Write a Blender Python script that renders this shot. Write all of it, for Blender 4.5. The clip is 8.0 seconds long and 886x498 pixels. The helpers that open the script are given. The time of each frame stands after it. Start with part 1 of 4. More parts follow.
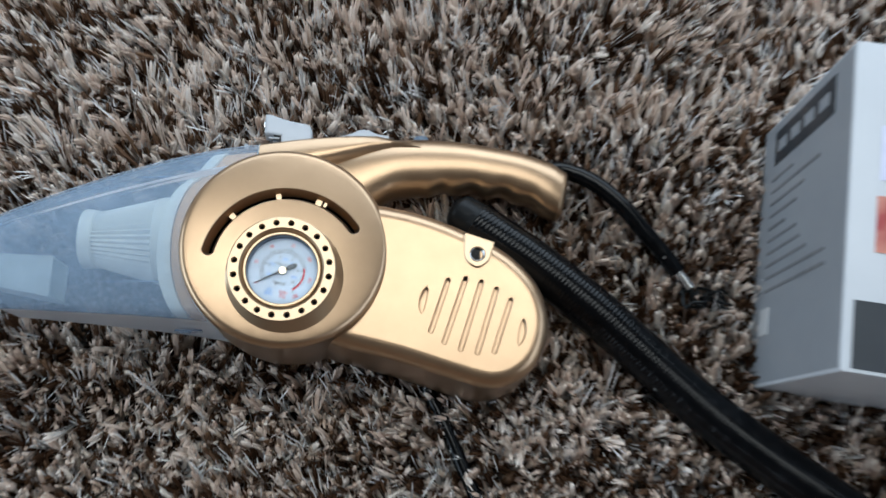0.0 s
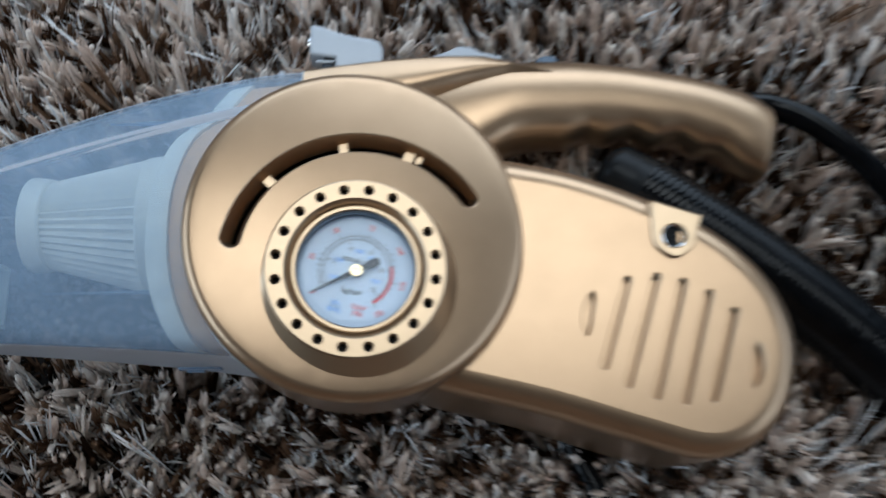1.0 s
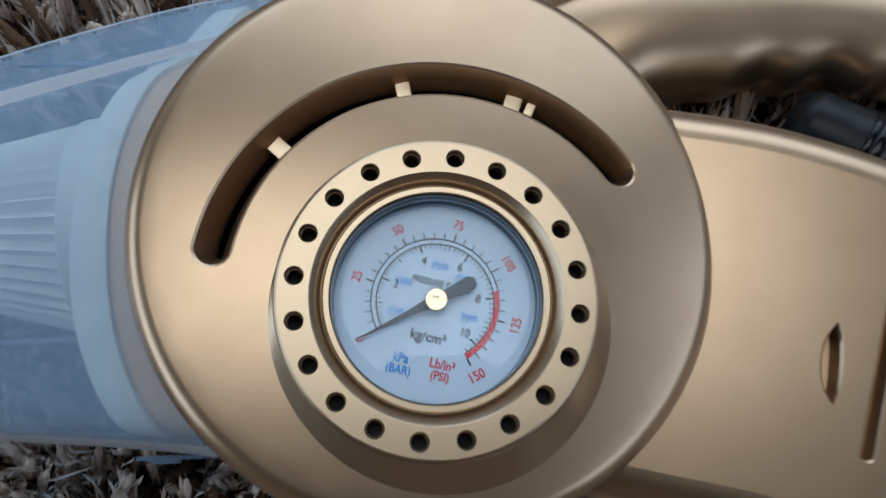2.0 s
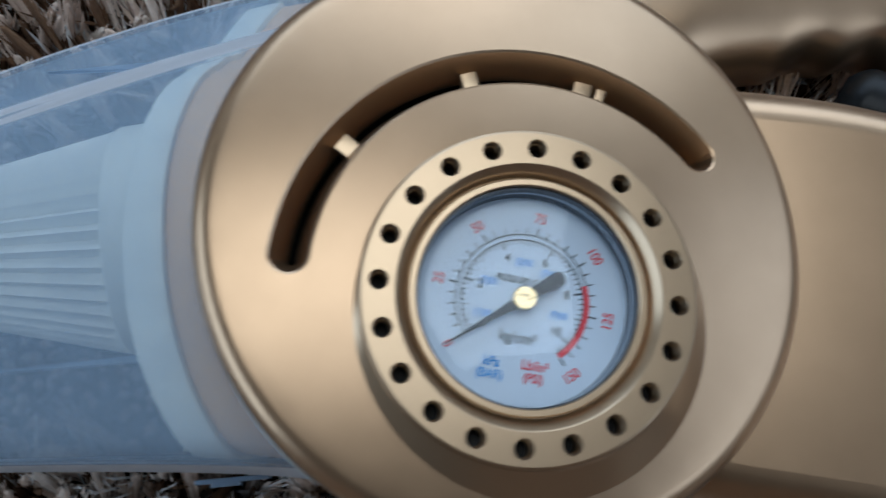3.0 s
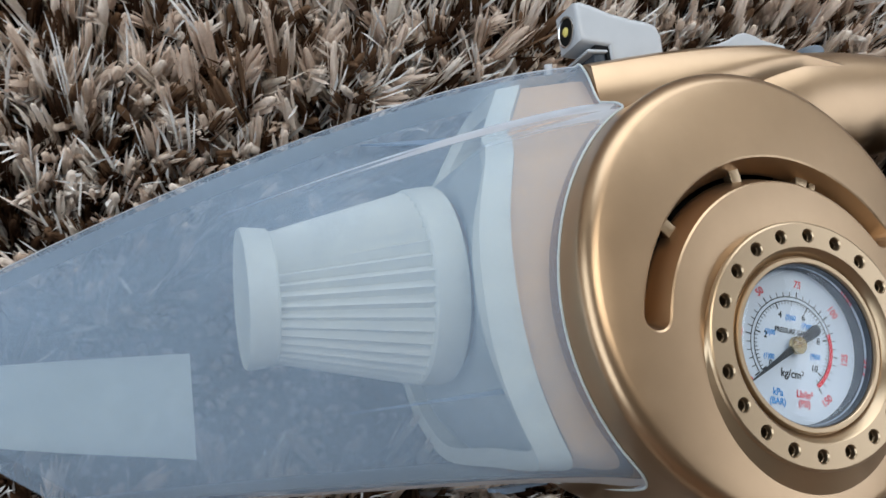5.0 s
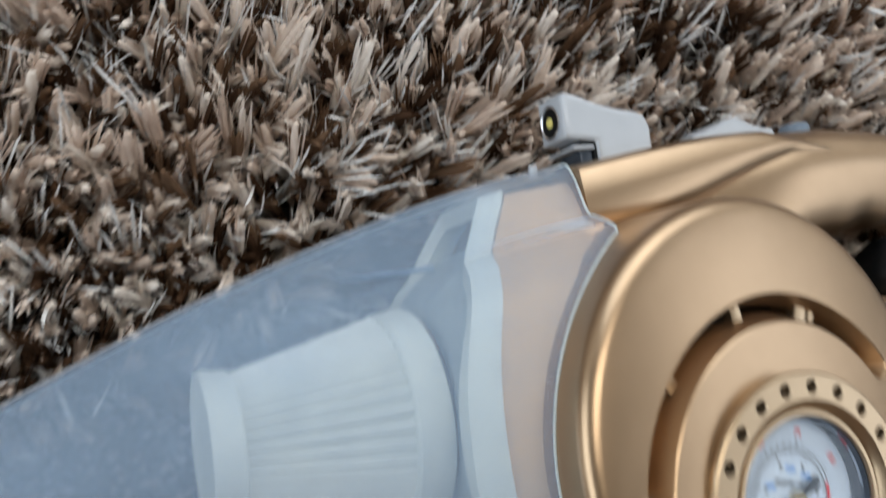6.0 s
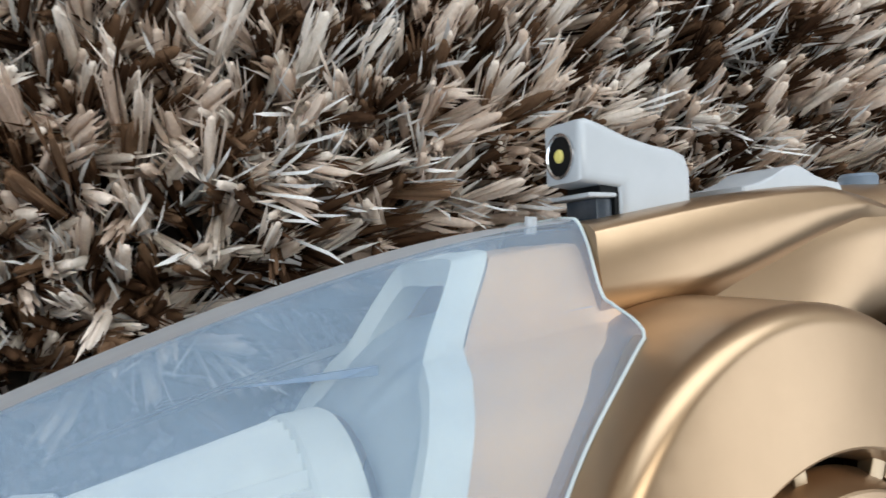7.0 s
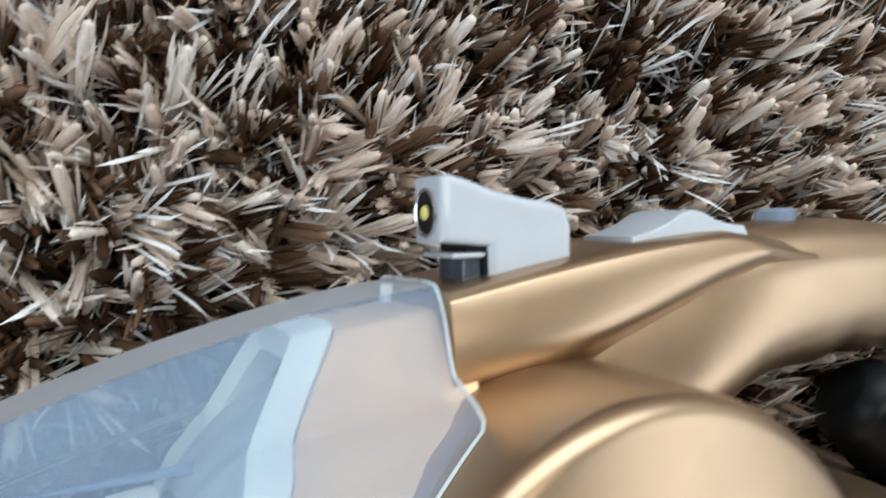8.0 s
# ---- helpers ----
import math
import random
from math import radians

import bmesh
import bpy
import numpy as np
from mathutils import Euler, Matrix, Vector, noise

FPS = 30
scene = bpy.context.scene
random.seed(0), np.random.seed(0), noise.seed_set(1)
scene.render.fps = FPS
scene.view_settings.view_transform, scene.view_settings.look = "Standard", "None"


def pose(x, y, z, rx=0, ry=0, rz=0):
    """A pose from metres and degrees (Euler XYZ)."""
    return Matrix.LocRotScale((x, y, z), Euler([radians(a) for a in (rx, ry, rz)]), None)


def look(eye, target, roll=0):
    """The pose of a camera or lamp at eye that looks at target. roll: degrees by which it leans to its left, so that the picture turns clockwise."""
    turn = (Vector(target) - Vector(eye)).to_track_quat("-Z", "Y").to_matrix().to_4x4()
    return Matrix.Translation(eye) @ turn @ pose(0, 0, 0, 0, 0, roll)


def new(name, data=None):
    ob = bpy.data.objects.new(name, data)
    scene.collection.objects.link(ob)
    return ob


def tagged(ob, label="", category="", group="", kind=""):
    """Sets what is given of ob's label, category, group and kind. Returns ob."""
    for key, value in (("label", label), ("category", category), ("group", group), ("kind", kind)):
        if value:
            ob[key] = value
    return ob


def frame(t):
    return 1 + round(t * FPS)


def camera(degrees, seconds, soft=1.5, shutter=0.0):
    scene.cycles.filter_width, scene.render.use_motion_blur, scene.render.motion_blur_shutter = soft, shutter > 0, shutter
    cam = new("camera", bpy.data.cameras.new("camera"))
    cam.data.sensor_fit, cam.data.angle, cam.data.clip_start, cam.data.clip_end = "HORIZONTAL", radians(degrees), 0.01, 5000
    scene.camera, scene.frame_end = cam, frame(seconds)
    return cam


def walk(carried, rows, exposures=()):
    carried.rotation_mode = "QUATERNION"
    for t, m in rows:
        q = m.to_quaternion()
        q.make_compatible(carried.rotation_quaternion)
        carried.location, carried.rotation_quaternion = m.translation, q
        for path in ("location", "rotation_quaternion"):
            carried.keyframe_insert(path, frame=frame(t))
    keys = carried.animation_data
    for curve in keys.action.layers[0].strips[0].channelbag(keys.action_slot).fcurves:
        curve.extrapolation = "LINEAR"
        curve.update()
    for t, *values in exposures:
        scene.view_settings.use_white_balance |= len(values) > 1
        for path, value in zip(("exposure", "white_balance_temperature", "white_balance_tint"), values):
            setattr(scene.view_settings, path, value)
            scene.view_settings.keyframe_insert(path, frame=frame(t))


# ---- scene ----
from mathutils.geometry import delaunay_2d_cdt, tessellate_polygon

# from the vacuum's own axes (its face level) to the room's (the rug level)
LEVEL = Vector((-0.12, 0.035, 1.0)).normalized().rotation_difference(Vector((0, 0, 1))).to_matrix().to_4x4() @ Matrix.Translation((0, 0, -0.018))
cam = camera(56.0, 8.0, 1.5, 0.6)
PATH = [
    (0, (0.046, -0.099, 0.536), (0.22, 0.401, -1.393), 20.1),
    (0.5, (0.032, -0.071, 0.44), (0.2, 0.405, -1.496), 19.8),
    (1, (0.005, -0.054, 0.358), (0.174, 0.404, -1.581), 19.9),
    (1.2, (-0.008, -0.046, 0.326), (0.164, 0.403, -1.615), 20.6),
    (2.3, (-0.01, -0.02, 0.237), (0.138, 0.403, -1.712), 17.0),
    (2.5, (-0.009, -0.019, 0.236), (0.118, 0.385, -1.719), 14.6),
    (3, (-0.03, -0.022, 0.237), (0.207, 0.421, -1.699), 23.8),
    (3.5, (-0.063, -0.022, 0.24), (0.239, 0.393, -1.693), 31.0),
    (4, (-0.101, -0.024, 0.246), (0.32, 0.361, -1.671), 42.5),
    (4.5, (-0.132, -0.019, 0.248), (0.466, 0.348, -1.625), 53.2),
    (4.7, (-0.138, -0.011, 0.257), (0.495, 0.366, -1.602), 54.3),
    (5.8, (-0.145, 0.03, 0.251), (0.65, 0.231, -1.574), 69.6),
    (6, (-0.143, 0.047, 0.244), (0.673, 0.242, -1.572), 70.5),
    (6.5, (-0.125, 0.074, 0.198), (0.752, 0.26, -1.591), 76.2),
    (7, (-0.116, 0.077, 0.191), (0.776, 0.136, -1.599), 84.8),
    (7.5, (-0.103, 0.075, 0.192), (0.805, 0.177, -1.587), 81.3),
    (8, (-0.085, 0.099, 0.195), (0.78, 0.022, -1.606), 93.2),
]
walk(cam, [(t, LEVEL @ look(eye, target, roll)) for t, eye, target, roll in PATH], [(0.0, 0.1, 5720, 3), (0.5, -0.13, 5570, 3), (1.0, -0.2, 5470, 3), (2.3, -0.54, 5320, 3), (3.5, -0.28, 5570, 4), (4.5, 0.08, 6270, 7), (6.0, 0.03, 6420, 7), (7.0, 0.31, 6370, 5), (8.0, 0.42, 6120, 4)])

# ---------------------------------------------------------------- light
world = bpy.data.worlds.new("world")
scene.world = world
world.use_nodes = True
wt = world.node_tree
sky = wt.nodes.new("ShaderNodeTexSky")
sky.sky_type = "NISHITA"
sky.sun_disc = False
sky.sun_elevation, sky.sun_rotation = radians(38), radians(20)
wt.nodes["Background"].inputs[1].default_value = 0.1
wt.links.new(sky.outputs[0], wt.nodes["Background"].inputs[0])


def area_lamp(name, m, sx, sy, watts, colour):
    d = bpy.data.lights.new(name, "AREA")
    d.shape, d.size, d.size_y, d.energy, d.color = "RECTANGLE", sx, sy, watts, colour
    ob = new(name, d)
    ob.matrix_world = m
    return ob


# four assumed, unseen sources, added to light the rug and the gold
area_lamp("north_fill", look((0.70, 2.08, 1.45), (0.3, 0.0, 0.6)), 3.2, 1.6, 46, (0.88, 0.94, 1.0))
area_lamp("west_fill", look((-2.58, -0.3, 1.45), (0.0, -0.3, 0.5)), 3.2, 1.6, 52, (0.88, 0.94, 1.0))
area_lamp("east_fill", look((2.58, -0.5, 1.65), (0.0, -0.2, 0.4)), 3.0, 1.2, 26, (0.92, 0.95, 1.0))
area_lamp("overhead_fill", look((0.20, 0.55, 2.46), (0.20, 0.55, 0.0)), 1.7, 1.0, 27, (1.0, 0.95, 0.88))

# ---------------------------------------------------------------- materials


def material(name):
    m = bpy.data.materials.new(name)
    m.use_nodes = True
    return m, m.node_tree, m.node_tree.nodes["Principled BSDF"]


def noise_node(nt, scale, detail=4, rough=0.6, stretch=None):
    tc = nt.nodes.new("ShaderNodeTexCoord")
    n = nt.nodes.new("ShaderNodeTexNoise")
    n.inputs["Scale"].default_value, n.inputs["Detail"].default_value, n.inputs["Roughness"].default_value = scale, detail, rough
    if stretch:
        mp = nt.nodes.new("ShaderNodeMapping")
        mp.inputs["Scale"].default_value = stretch
        nt.links.new(tc.outputs["Object"], mp.inputs[0])
        nt.links.new(mp.outputs[0], n.inputs["Vector"])
    else:
        nt.links.new(tc.outputs["Object"], n.inputs["Vector"])
    return n


def ramp_node(nt, source, stops):
    r = nt.nodes.new("ShaderNodeValToRGB")
    e = r.color_ramp.elements
    while len(e) < len(stops):
        e.new(0.5)
    for el, (p, c) in zip(e, stops):
        el.position, el.color = p, (*c, 1)
    nt.links.new(source, r.inputs[0])
    return r


def surface(name, a, b, scale, rough=(0.4, 0.5), metal=0.0, bump=0.0, bump_scale=None, coat=0.0, spec=0.5):
    """Two mixed tones, uneven roughness and fine relief."""
    m, nt, p = material(name)
    n = noise_node(nt, scale)
    r = ramp_node(nt, n.outputs[0], [(0.3, a), (0.7, b)])
    nt.links.new(r.outputs[0], p.inputs["Base Color"])
    n2 = noise_node(nt, scale * 3.1, 5)
    mr = nt.nodes.new("ShaderNodeMapRange")
    mr.inputs["From Min"].default_value, mr.inputs["From Max"].default_value = 0.3, 0.7
    mr.inputs["To Min"].default_value, mr.inputs["To Max"].default_value = rough
    nt.links.new(n2.outputs[0], mr.inputs[0])
    nt.links.new(mr.outputs[0], p.inputs["Roughness"])
    p.inputs["Metallic"].default_value = metal
    p.inputs["Coat Weight"].default_value = coat
    p.inputs["Coat Roughness"].default_value = 0.25
    p.inputs["Specular IOR Level"].default_value = spec
    if bump:
        n3 = noise_node(nt, bump_scale or scale * 8, 3)
        bp = nt.nodes.new("ShaderNodeBump")
        bp.inputs["Strength"].default_value, bp.inputs["Distance"].default_value = bump, 0.0004
        nt.links.new(n3.outputs[0], bp.inputs["Height"])
        nt.links.new(bp.outputs[0], p.inputs["Normal"])
    return m


GOLD = surface("gold_paint", (0.365, 0.252, 0.155), (0.40, 0.277, 0.172), 60, (0.29, 0.32), 0.93, 0.02, 2600, 0.1)
GOLD_BRIGHT = surface("bright_gold_paint", (0.385, 0.286, 0.186), (0.395, 0.294, 0.191), 90, (0.28, 0.295), 0.90, 0.006, 2600, 0.05)
BLACK_PLASTIC = surface("black_plastic", (0.004, 0.0045, 0.005), (0.008, 0.009, 0.010), 80, (0.28, 0.38), 0.0, 0.1, 900, 0.0, 0.13)
BLACK_RUBBER = surface("black_rubber", (0.0012, 0.0015, 0.002), (0.003, 0.0035, 0.0045), 120, (0.12, 0.17), 0.0, 0.05, 1200, 0.0, 0.17)
GAUGE_RIM = surface("smoky_rim", (0.025, 0.033, 0.045), (0.05, 0.062, 0.08), 200, (0.15, 0.25))
COLLAR_BEIGE = surface("champagne_collar", (0.80, 0.50, 0.27), (0.85, 0.54, 0.30), 60, (0.4, 0.5))
# colour picked for the warm, dim reflection it gives the gold's lower edges
WARM_BOUNCE = surface("warm_bounce", (0.17, 0.095, 0.055), (0.21, 0.12, 0.07), 3, (0.7, 0.85), 0.0, 0.2, 60)
# near black, stands for the shade deep inside openings
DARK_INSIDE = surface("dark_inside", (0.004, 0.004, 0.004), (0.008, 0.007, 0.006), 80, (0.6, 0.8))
WHITE_PLASTIC = surface("white_plastic", (0.37, 0.395, 0.43), (0.41, 0.435, 0.47), 70, (0.28, 0.33))
CREAM_RUBBER = surface("cream_rubber", (0.84, 0.84, 0.76), (0.88, 0.88, 0.80), 60, (0.45, 0.6), 0.0, 0.1, 900)
FILTER_CLOTH = surface("filter_cloth", (0.84, 0.84, 0.78), (0.88, 0.88, 0.83), 120, (0.7, 0.85), 0.0, 0.3, 1800)
CHROME = surface("chrome", (0.62, 0.63, 0.65), (0.72, 0.73, 0.74), 200, (0.12, 0.2), 1.0)
BRASS = surface("brass", (0.60, 0.47, 0.26), (0.66, 0.52, 0.30), 300, (0.2, 0.3), 1.0)
DIAL_WHITE = surface("dial_white", (0.56, 0.64, 0.74), (0.60, 0.675, 0.77), 90, (0.4, 0.5))
INK_BLACK = surface("ink_black", (0.015, 0.02, 0.025), (0.03, 0.035, 0.04), 300, (0.5, 0.6))
INK_RED = surface("ink_red", (0.62, 0.035, 0.05), (0.70, 0.05, 0.065), 300, (0.5, 0.6))
INK_BLUE = surface("ink_blue", (0.04, 0.27, 0.68), (0.06, 0.32, 0.74), 300, (0.5, 0.6))
LED_YELLOW = surface("led_phosphor", (0.62, 0.55, 0.14), (0.68, 0.60, 0.20), 400, (0.3, 0.4))
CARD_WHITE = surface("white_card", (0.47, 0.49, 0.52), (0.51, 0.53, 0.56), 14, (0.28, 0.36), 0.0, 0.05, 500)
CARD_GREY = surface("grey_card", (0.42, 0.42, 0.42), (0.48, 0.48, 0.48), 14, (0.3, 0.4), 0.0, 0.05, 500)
# white card with the shade of the carton's side put into its colour
CARD_SHADED = surface("shaded_card", (0.22, 0.235, 0.255), (0.25, 0.265, 0.285), 14, (0.3, 0.38), 0.0, 0.05, 500)
CARD_SLATE = surface("slate_print", (0.020, 0.025, 0.031), (0.028, 0.033, 0.040), 20, (0.3, 0.4))
CARD_INK = surface("print_ink", (0.13, 0.135, 0.142), (0.165, 0.17, 0.178), 60, (0.4, 0.5))
CARD_LILAC = surface("lilac_print", (0.52, 0.54, 0.70), (0.62, 0.63, 0.76), 60, (0.3, 0.4))
CARD_RUST = surface("rust_print", (0.30, 0.05, 0.05), (0.62, 0.33, 0.24), 45, (0.3, 0.4))
WALL_PAINT = surface("wall_paint", (0.80, 0.78, 0.74), (0.84, 0.82, 0.78), 3, (0.7, 0.85), 0.0, 0.2, 60)
# kept dark so that the gold mirrors less light from above
CEILING_DARK = surface("dark_ceiling", (0.17, 0.15, 0.13), (0.20, 0.178, 0.155), 3, (0.7, 0.85), 0.0, 0.2, 60)
FLOOR_WOOD = surface("floor_wood", (0.16, 0.09, 0.05), (0.26, 0.16, 0.09), 5, (0.35, 0.5), 0.0, 0.2, 40)
RUG_BACK = surface("rug_backing", (0.012, 0.008, 0.006), (0.03, 0.02, 0.014), 140, (0.85, 0.95), 0.0, 1.0, 260)


def clear_plastic(name, milk, tint, rough, ior=1.45, cloud=(0.40, 0.52, 0.68)):
    """Cloudy see-through plastic: part clear, part milky, with a gloss coat."""
    m, nt, p = material(name)
    nt.nodes.remove(p)
    tr = nt.nodes.new("ShaderNodeBsdfTransparent")
    tr.inputs[0].default_value = (*tint, 1)
    df = nt.nodes.new("ShaderNodeBsdfDiffuse")
    df.inputs[0].default_value = (*cloud, 1)
    tl = nt.nodes.new("ShaderNodeBsdfTranslucent")
    tl.inputs[0].default_value = (*cloud, 1)
    gl = nt.nodes.new("ShaderNodeBsdfGlossy")
    gl.inputs[0].default_value = (0.66, 0.70, 0.76, 1)
    gl.inputs["Roughness"].default_value = rough
    half = nt.nodes.new("ShaderNodeMixShader")
    half.inputs[0].default_value = 0.4
    nt.links.new(df.outputs[0], half.inputs[1])
    nt.links.new(tl.outputs[0], half.inputs[2])
    n = noise_node(nt, 28, 5, 0.65)
    mr = nt.nodes.new("ShaderNodeMapRange")
    mr.inputs["From Min"].default_value, mr.inputs["From Max"].default_value = 0.3, 0.7
    mr.inputs["To Min"].default_value, mr.inputs["To Max"].default_value = milk * 0.8, min(1.0, milk * 1.25)
    nt.links.new(n.outputs[0], mr.inputs[0])
    body = nt.nodes.new("ShaderNodeMixShader")
    nt.links.new(mr.outputs[0], body.inputs[0])
    nt.links.new(tr.outputs[0], body.inputs[1])
    nt.links.new(half.outputs[0], body.inputs[2])
    fr = nt.nodes.new("ShaderNodeFresnel")
    fr.inputs[0].default_value = ior
    top = nt.nodes.new("ShaderNodeMixShader")
    nt.links.new(fr.outputs[0], top.inputs[0])
    nt.links.new(body.outputs[0], top.inputs[1])
    nt.links.new(gl.outputs[0], top.inputs[2])
    nt.links.new(top.outputs[0], nt.nodes["Material Output"].inputs[0])
    return m


CLEAR = clear_plastic("cloudy_clear_plastic", 0.29, (0.97, 0.975, 0.97), 0.55, 1.06)
CLEAR_THIN = clear_plastic("inner_clear_plastic", 0.46, (0.95, 0.97, 0.99), 0.34, 1.25)
FROSTED = clear_plastic("frosted_plastic", 0.88, (0.95, 0.97, 0.97), 0.4, 1.2, (0.78, 0.85, 0.86))
GLASS = clear_plastic("gauge_glass", 0.02, (0.96, 0.98, 1.0), 0.03)


def pile_material(name, stops, rough, sheen, spec=0.3, metal=0.0):
    m, nt, p = material(name)
    g = nt.nodes.new("ShaderNodeNewGeometry")
    n = noise_node(nt, 9, 3)
    add = nt.nodes.new("ShaderNodeMath")
    add.operation = "MULTIPLY_ADD"
    add.inputs[1].default_value, add.inputs[2].default_value = 0.55, -0.27
    nt.links.new(n.outputs[0], add.inputs[0])
    s = nt.nodes.new("ShaderNodeMath")
    nt.links.new(g.outputs["Random Per Island"], s.inputs[0])
    nt.links.new(add.outputs[0], s.inputs[1])
    r = ramp_node(nt, s.outputs[0], stops)
    fine = noise_node(nt, 900, 2)
    mix = nt.nodes.new("ShaderNodeMix")
    mix.data_type, mix.blend_type = "RGBA", "MULTIPLY"
    mix.inputs["Factor"].default_value = 0.5
    fr = ramp_node(nt, fine.outputs[0], [(0.3, (0.72, 0.70, 0.68)), (0.7, (1.0, 1.0, 1.0))])
    nt.links.new(r.outputs[0], mix.inputs["A"])
    nt.links.new(fr.outputs[0], mix.inputs["B"])
    nt.links.new(mix.outputs["Result"], p.inputs["Base Color"])
    if not metal:
        tl = nt.nodes.new("ShaderNodeBsdfTranslucent")
        nt.links.new(mix.outputs["Result"], tl.inputs[0])
        both = nt.nodes.new("ShaderNodeMixShader")
        both.inputs[0].default_value = 0.25
        nt.links.new(p.outputs[0], both.inputs[1])
        nt.links.new(tl.outputs[0], both.inputs[2])
        nt.links.new(both.outputs[0], nt.nodes["Material Output"].inputs[0])
    if not metal:
        fuzz = noise_node(nt, 1400, 4, 0.7, (1.0, 1.0, 0.35))
        bp = nt.nodes.new("ShaderNodeBump")
        bp.inputs["Strength"].default_value, bp.inputs["Distance"].default_value = 0.9, 0.0006
        nt.links.new(fuzz.outputs[0], bp.inputs["Height"])
        nt.links.new(bp.outputs[0], p.inputs["Normal"])
    p.inputs["Metallic"].default_value = metal
    p.inputs["Roughness"].default_value = rough
    p.inputs["Sheen Weight"].default_value = sheen
    p.inputs["Specular IOR Level"].default_value = spec
    return m


PILE_DARK = pile_material("brown_pile", [(0.0, (0.030, 0.014, 0.007)), (0.6, (0.105, 0.055, 0.030)), (1.0, (0.24, 0.145, 0.088))], 0.85, 0.0, 0.1)
PILE_LIGHT = pile_material("beige_pile", [(0.0, (0.68, 0.53, 0.43)), (0.4, (0.88, 0.745, 0.64)), (1.0, (0.98, 0.91, 0.84))], 0.85, 0.0, 0.1)
LUREX = pile_material("glossy_thread", [(0.0, (0.93, 0.93, 0.93)), (1.0, (0.97, 0.97, 0.97))], 0.24, 0.0, 1.0, 0.15)

# ---------------------------------------------------------------- mesh helpers
MM = 0.001


def part(name, bm, mat, parent=None, label="", angle=35, smooth=True):
    """One mesh object from a bmesh, under a thing or a part."""
    bmesh.ops.recalc_face_normals(bm, faces=bm.faces)
    for f in bm.faces:
        f.smooth, f.material_index = smooth and f.material_index == 0, 0
    me = bpy.data.meshes.new(name)
    bm.to_mesh(me)
    bm.free()
    if smooth:
        flags = [p.use_smooth for p in me.polygons]
        me.set_sharp_from_angle(angle=radians(angle))
        me.polygons.foreach_set("use_smooth", flags)
    me.materials.append(mat)
    ob = new(name, me)
    if parent:
        ob.parent = parent
    if label:
        tagged(ob, label)
    return ob


def loft(bm, rings, cap_a=False, cap_b=False, closed=True):
    """Quads between rings of equal count."""
    vs = [[bm.verts.new(p) for p in ring] for ring in rings]
    n = len(vs[0])
    for a, b in zip(vs, vs[1:]):
        for i in range(n if closed else n - 1):
            bm.faces.new((a[i], a[(i + 1) % n], b[(i + 1) % n], b[i]))
    if cap_a:
        bm.faces.new(vs[0])
    if cap_b:
        bm.faces.new(vs[-1])
    return vs


def circle(cx, cy, z, r, n=96):
    return [(cx + r * math.cos(2 * math.pi * i / n), cy + r * math.sin(2 * math.pi * i / n), z) for i in range(n)]


def plate(bm, loops, zf):
    """A flat face with holes: the first loop is the outline."""
    polys = [[Vector((x, y, 0)) for x, y in lp] for lp in loops]
    flat = [p for lp in polys for p in lp]
    vs = [bm.verts.new((p.x, p.y, zf(p.x, p.y))) for p in flat]
    for tri in tessellate_polygon(polys):
        try:
            bm.faces.new([vs[i] for i in tri]).material_index = 1
        except ValueError:
            pass


def domed_plate(bm, loops, zf, step):
    """A gently curved face with holes, finely divided; the first loop is the outline."""
    arrays = [np.array(lp) for lp in loops]

    def inside(lp, x, y):
        a, b = lp, np.roll(lp, -1, 0)
        cross = (a[:, 1] > y) != (b[:, 1] > y)
        at = a[:, 0] + (y - a[:, 1]) / np.where(b[:, 1] == a[:, 1], 1e-12, b[:, 1] - a[:, 1]) * (b[:, 0] - a[:, 0])
        return int(np.count_nonzero(cross & (x < at))) % 2 == 1

    def solid(x, y):
        return inside(arrays[0], x, y) and not any(inside(lp, x, y) for lp in arrays[1:])

    rim = np.concatenate(arrays)
    pts, edges = [Vector((float(x), float(y))) for x, y in rim], []
    at = 0
    for lp in arrays:
        edges += [(at + i, at + (i + 1) % len(lp)) for i in range(len(lp))]
        at += len(lp)
    (x0, y0), (x1, y1) = arrays[0].min(0), arrays[0].max(0)
    for x in np.arange(x0, x1, step):
        for y in np.arange(y0, y1, step):
            if solid(x, y) and np.min((rim[:, 0] - x) ** 2 + (rim[:, 1] - y) ** 2) > (0.5 * step) ** 2:
                pts.append(Vector((float(x), float(y))))
    co, _, tris, *_ = delaunay_2d_cdt(pts, edges, [], 0, 1e-8)
    vs = [bm.verts.new((p.x, p.y, zf(p.x, p.y))) for p in co]
    for tri in tris:
        c = sum((co[i] for i in tri), Vector((0, 0))) / len(tri)
        if solid(c.x, c.y):
            bm.faces.new([vs[i] for i in tri])
    bmesh.ops.delete(bm, geom=[v for v in vs if not v.link_faces], context="VERTS")


def wall(bm, loop, levels):
    """Upright walls along a loop of (x, y); levels are (z function, outset) pairs."""
    loft(bm, [[(x, y, zf(x, y)) for x, y in outset(loop, d)] for zf, d in levels])


def outset(loop, d):
    """Moves a counter-clockwise loop outwards by d."""
    if not d:
        return list(loop)
    n, out = len(loop), []
    for i in range(n):
        a, b = Vector(loop[i - 1]), Vector(loop[(i + 1) % n])
        t = (b - a).normalized()
        out.append((loop[i][0] + t.y * d, loop[i][1] - t.x * d))
    return out


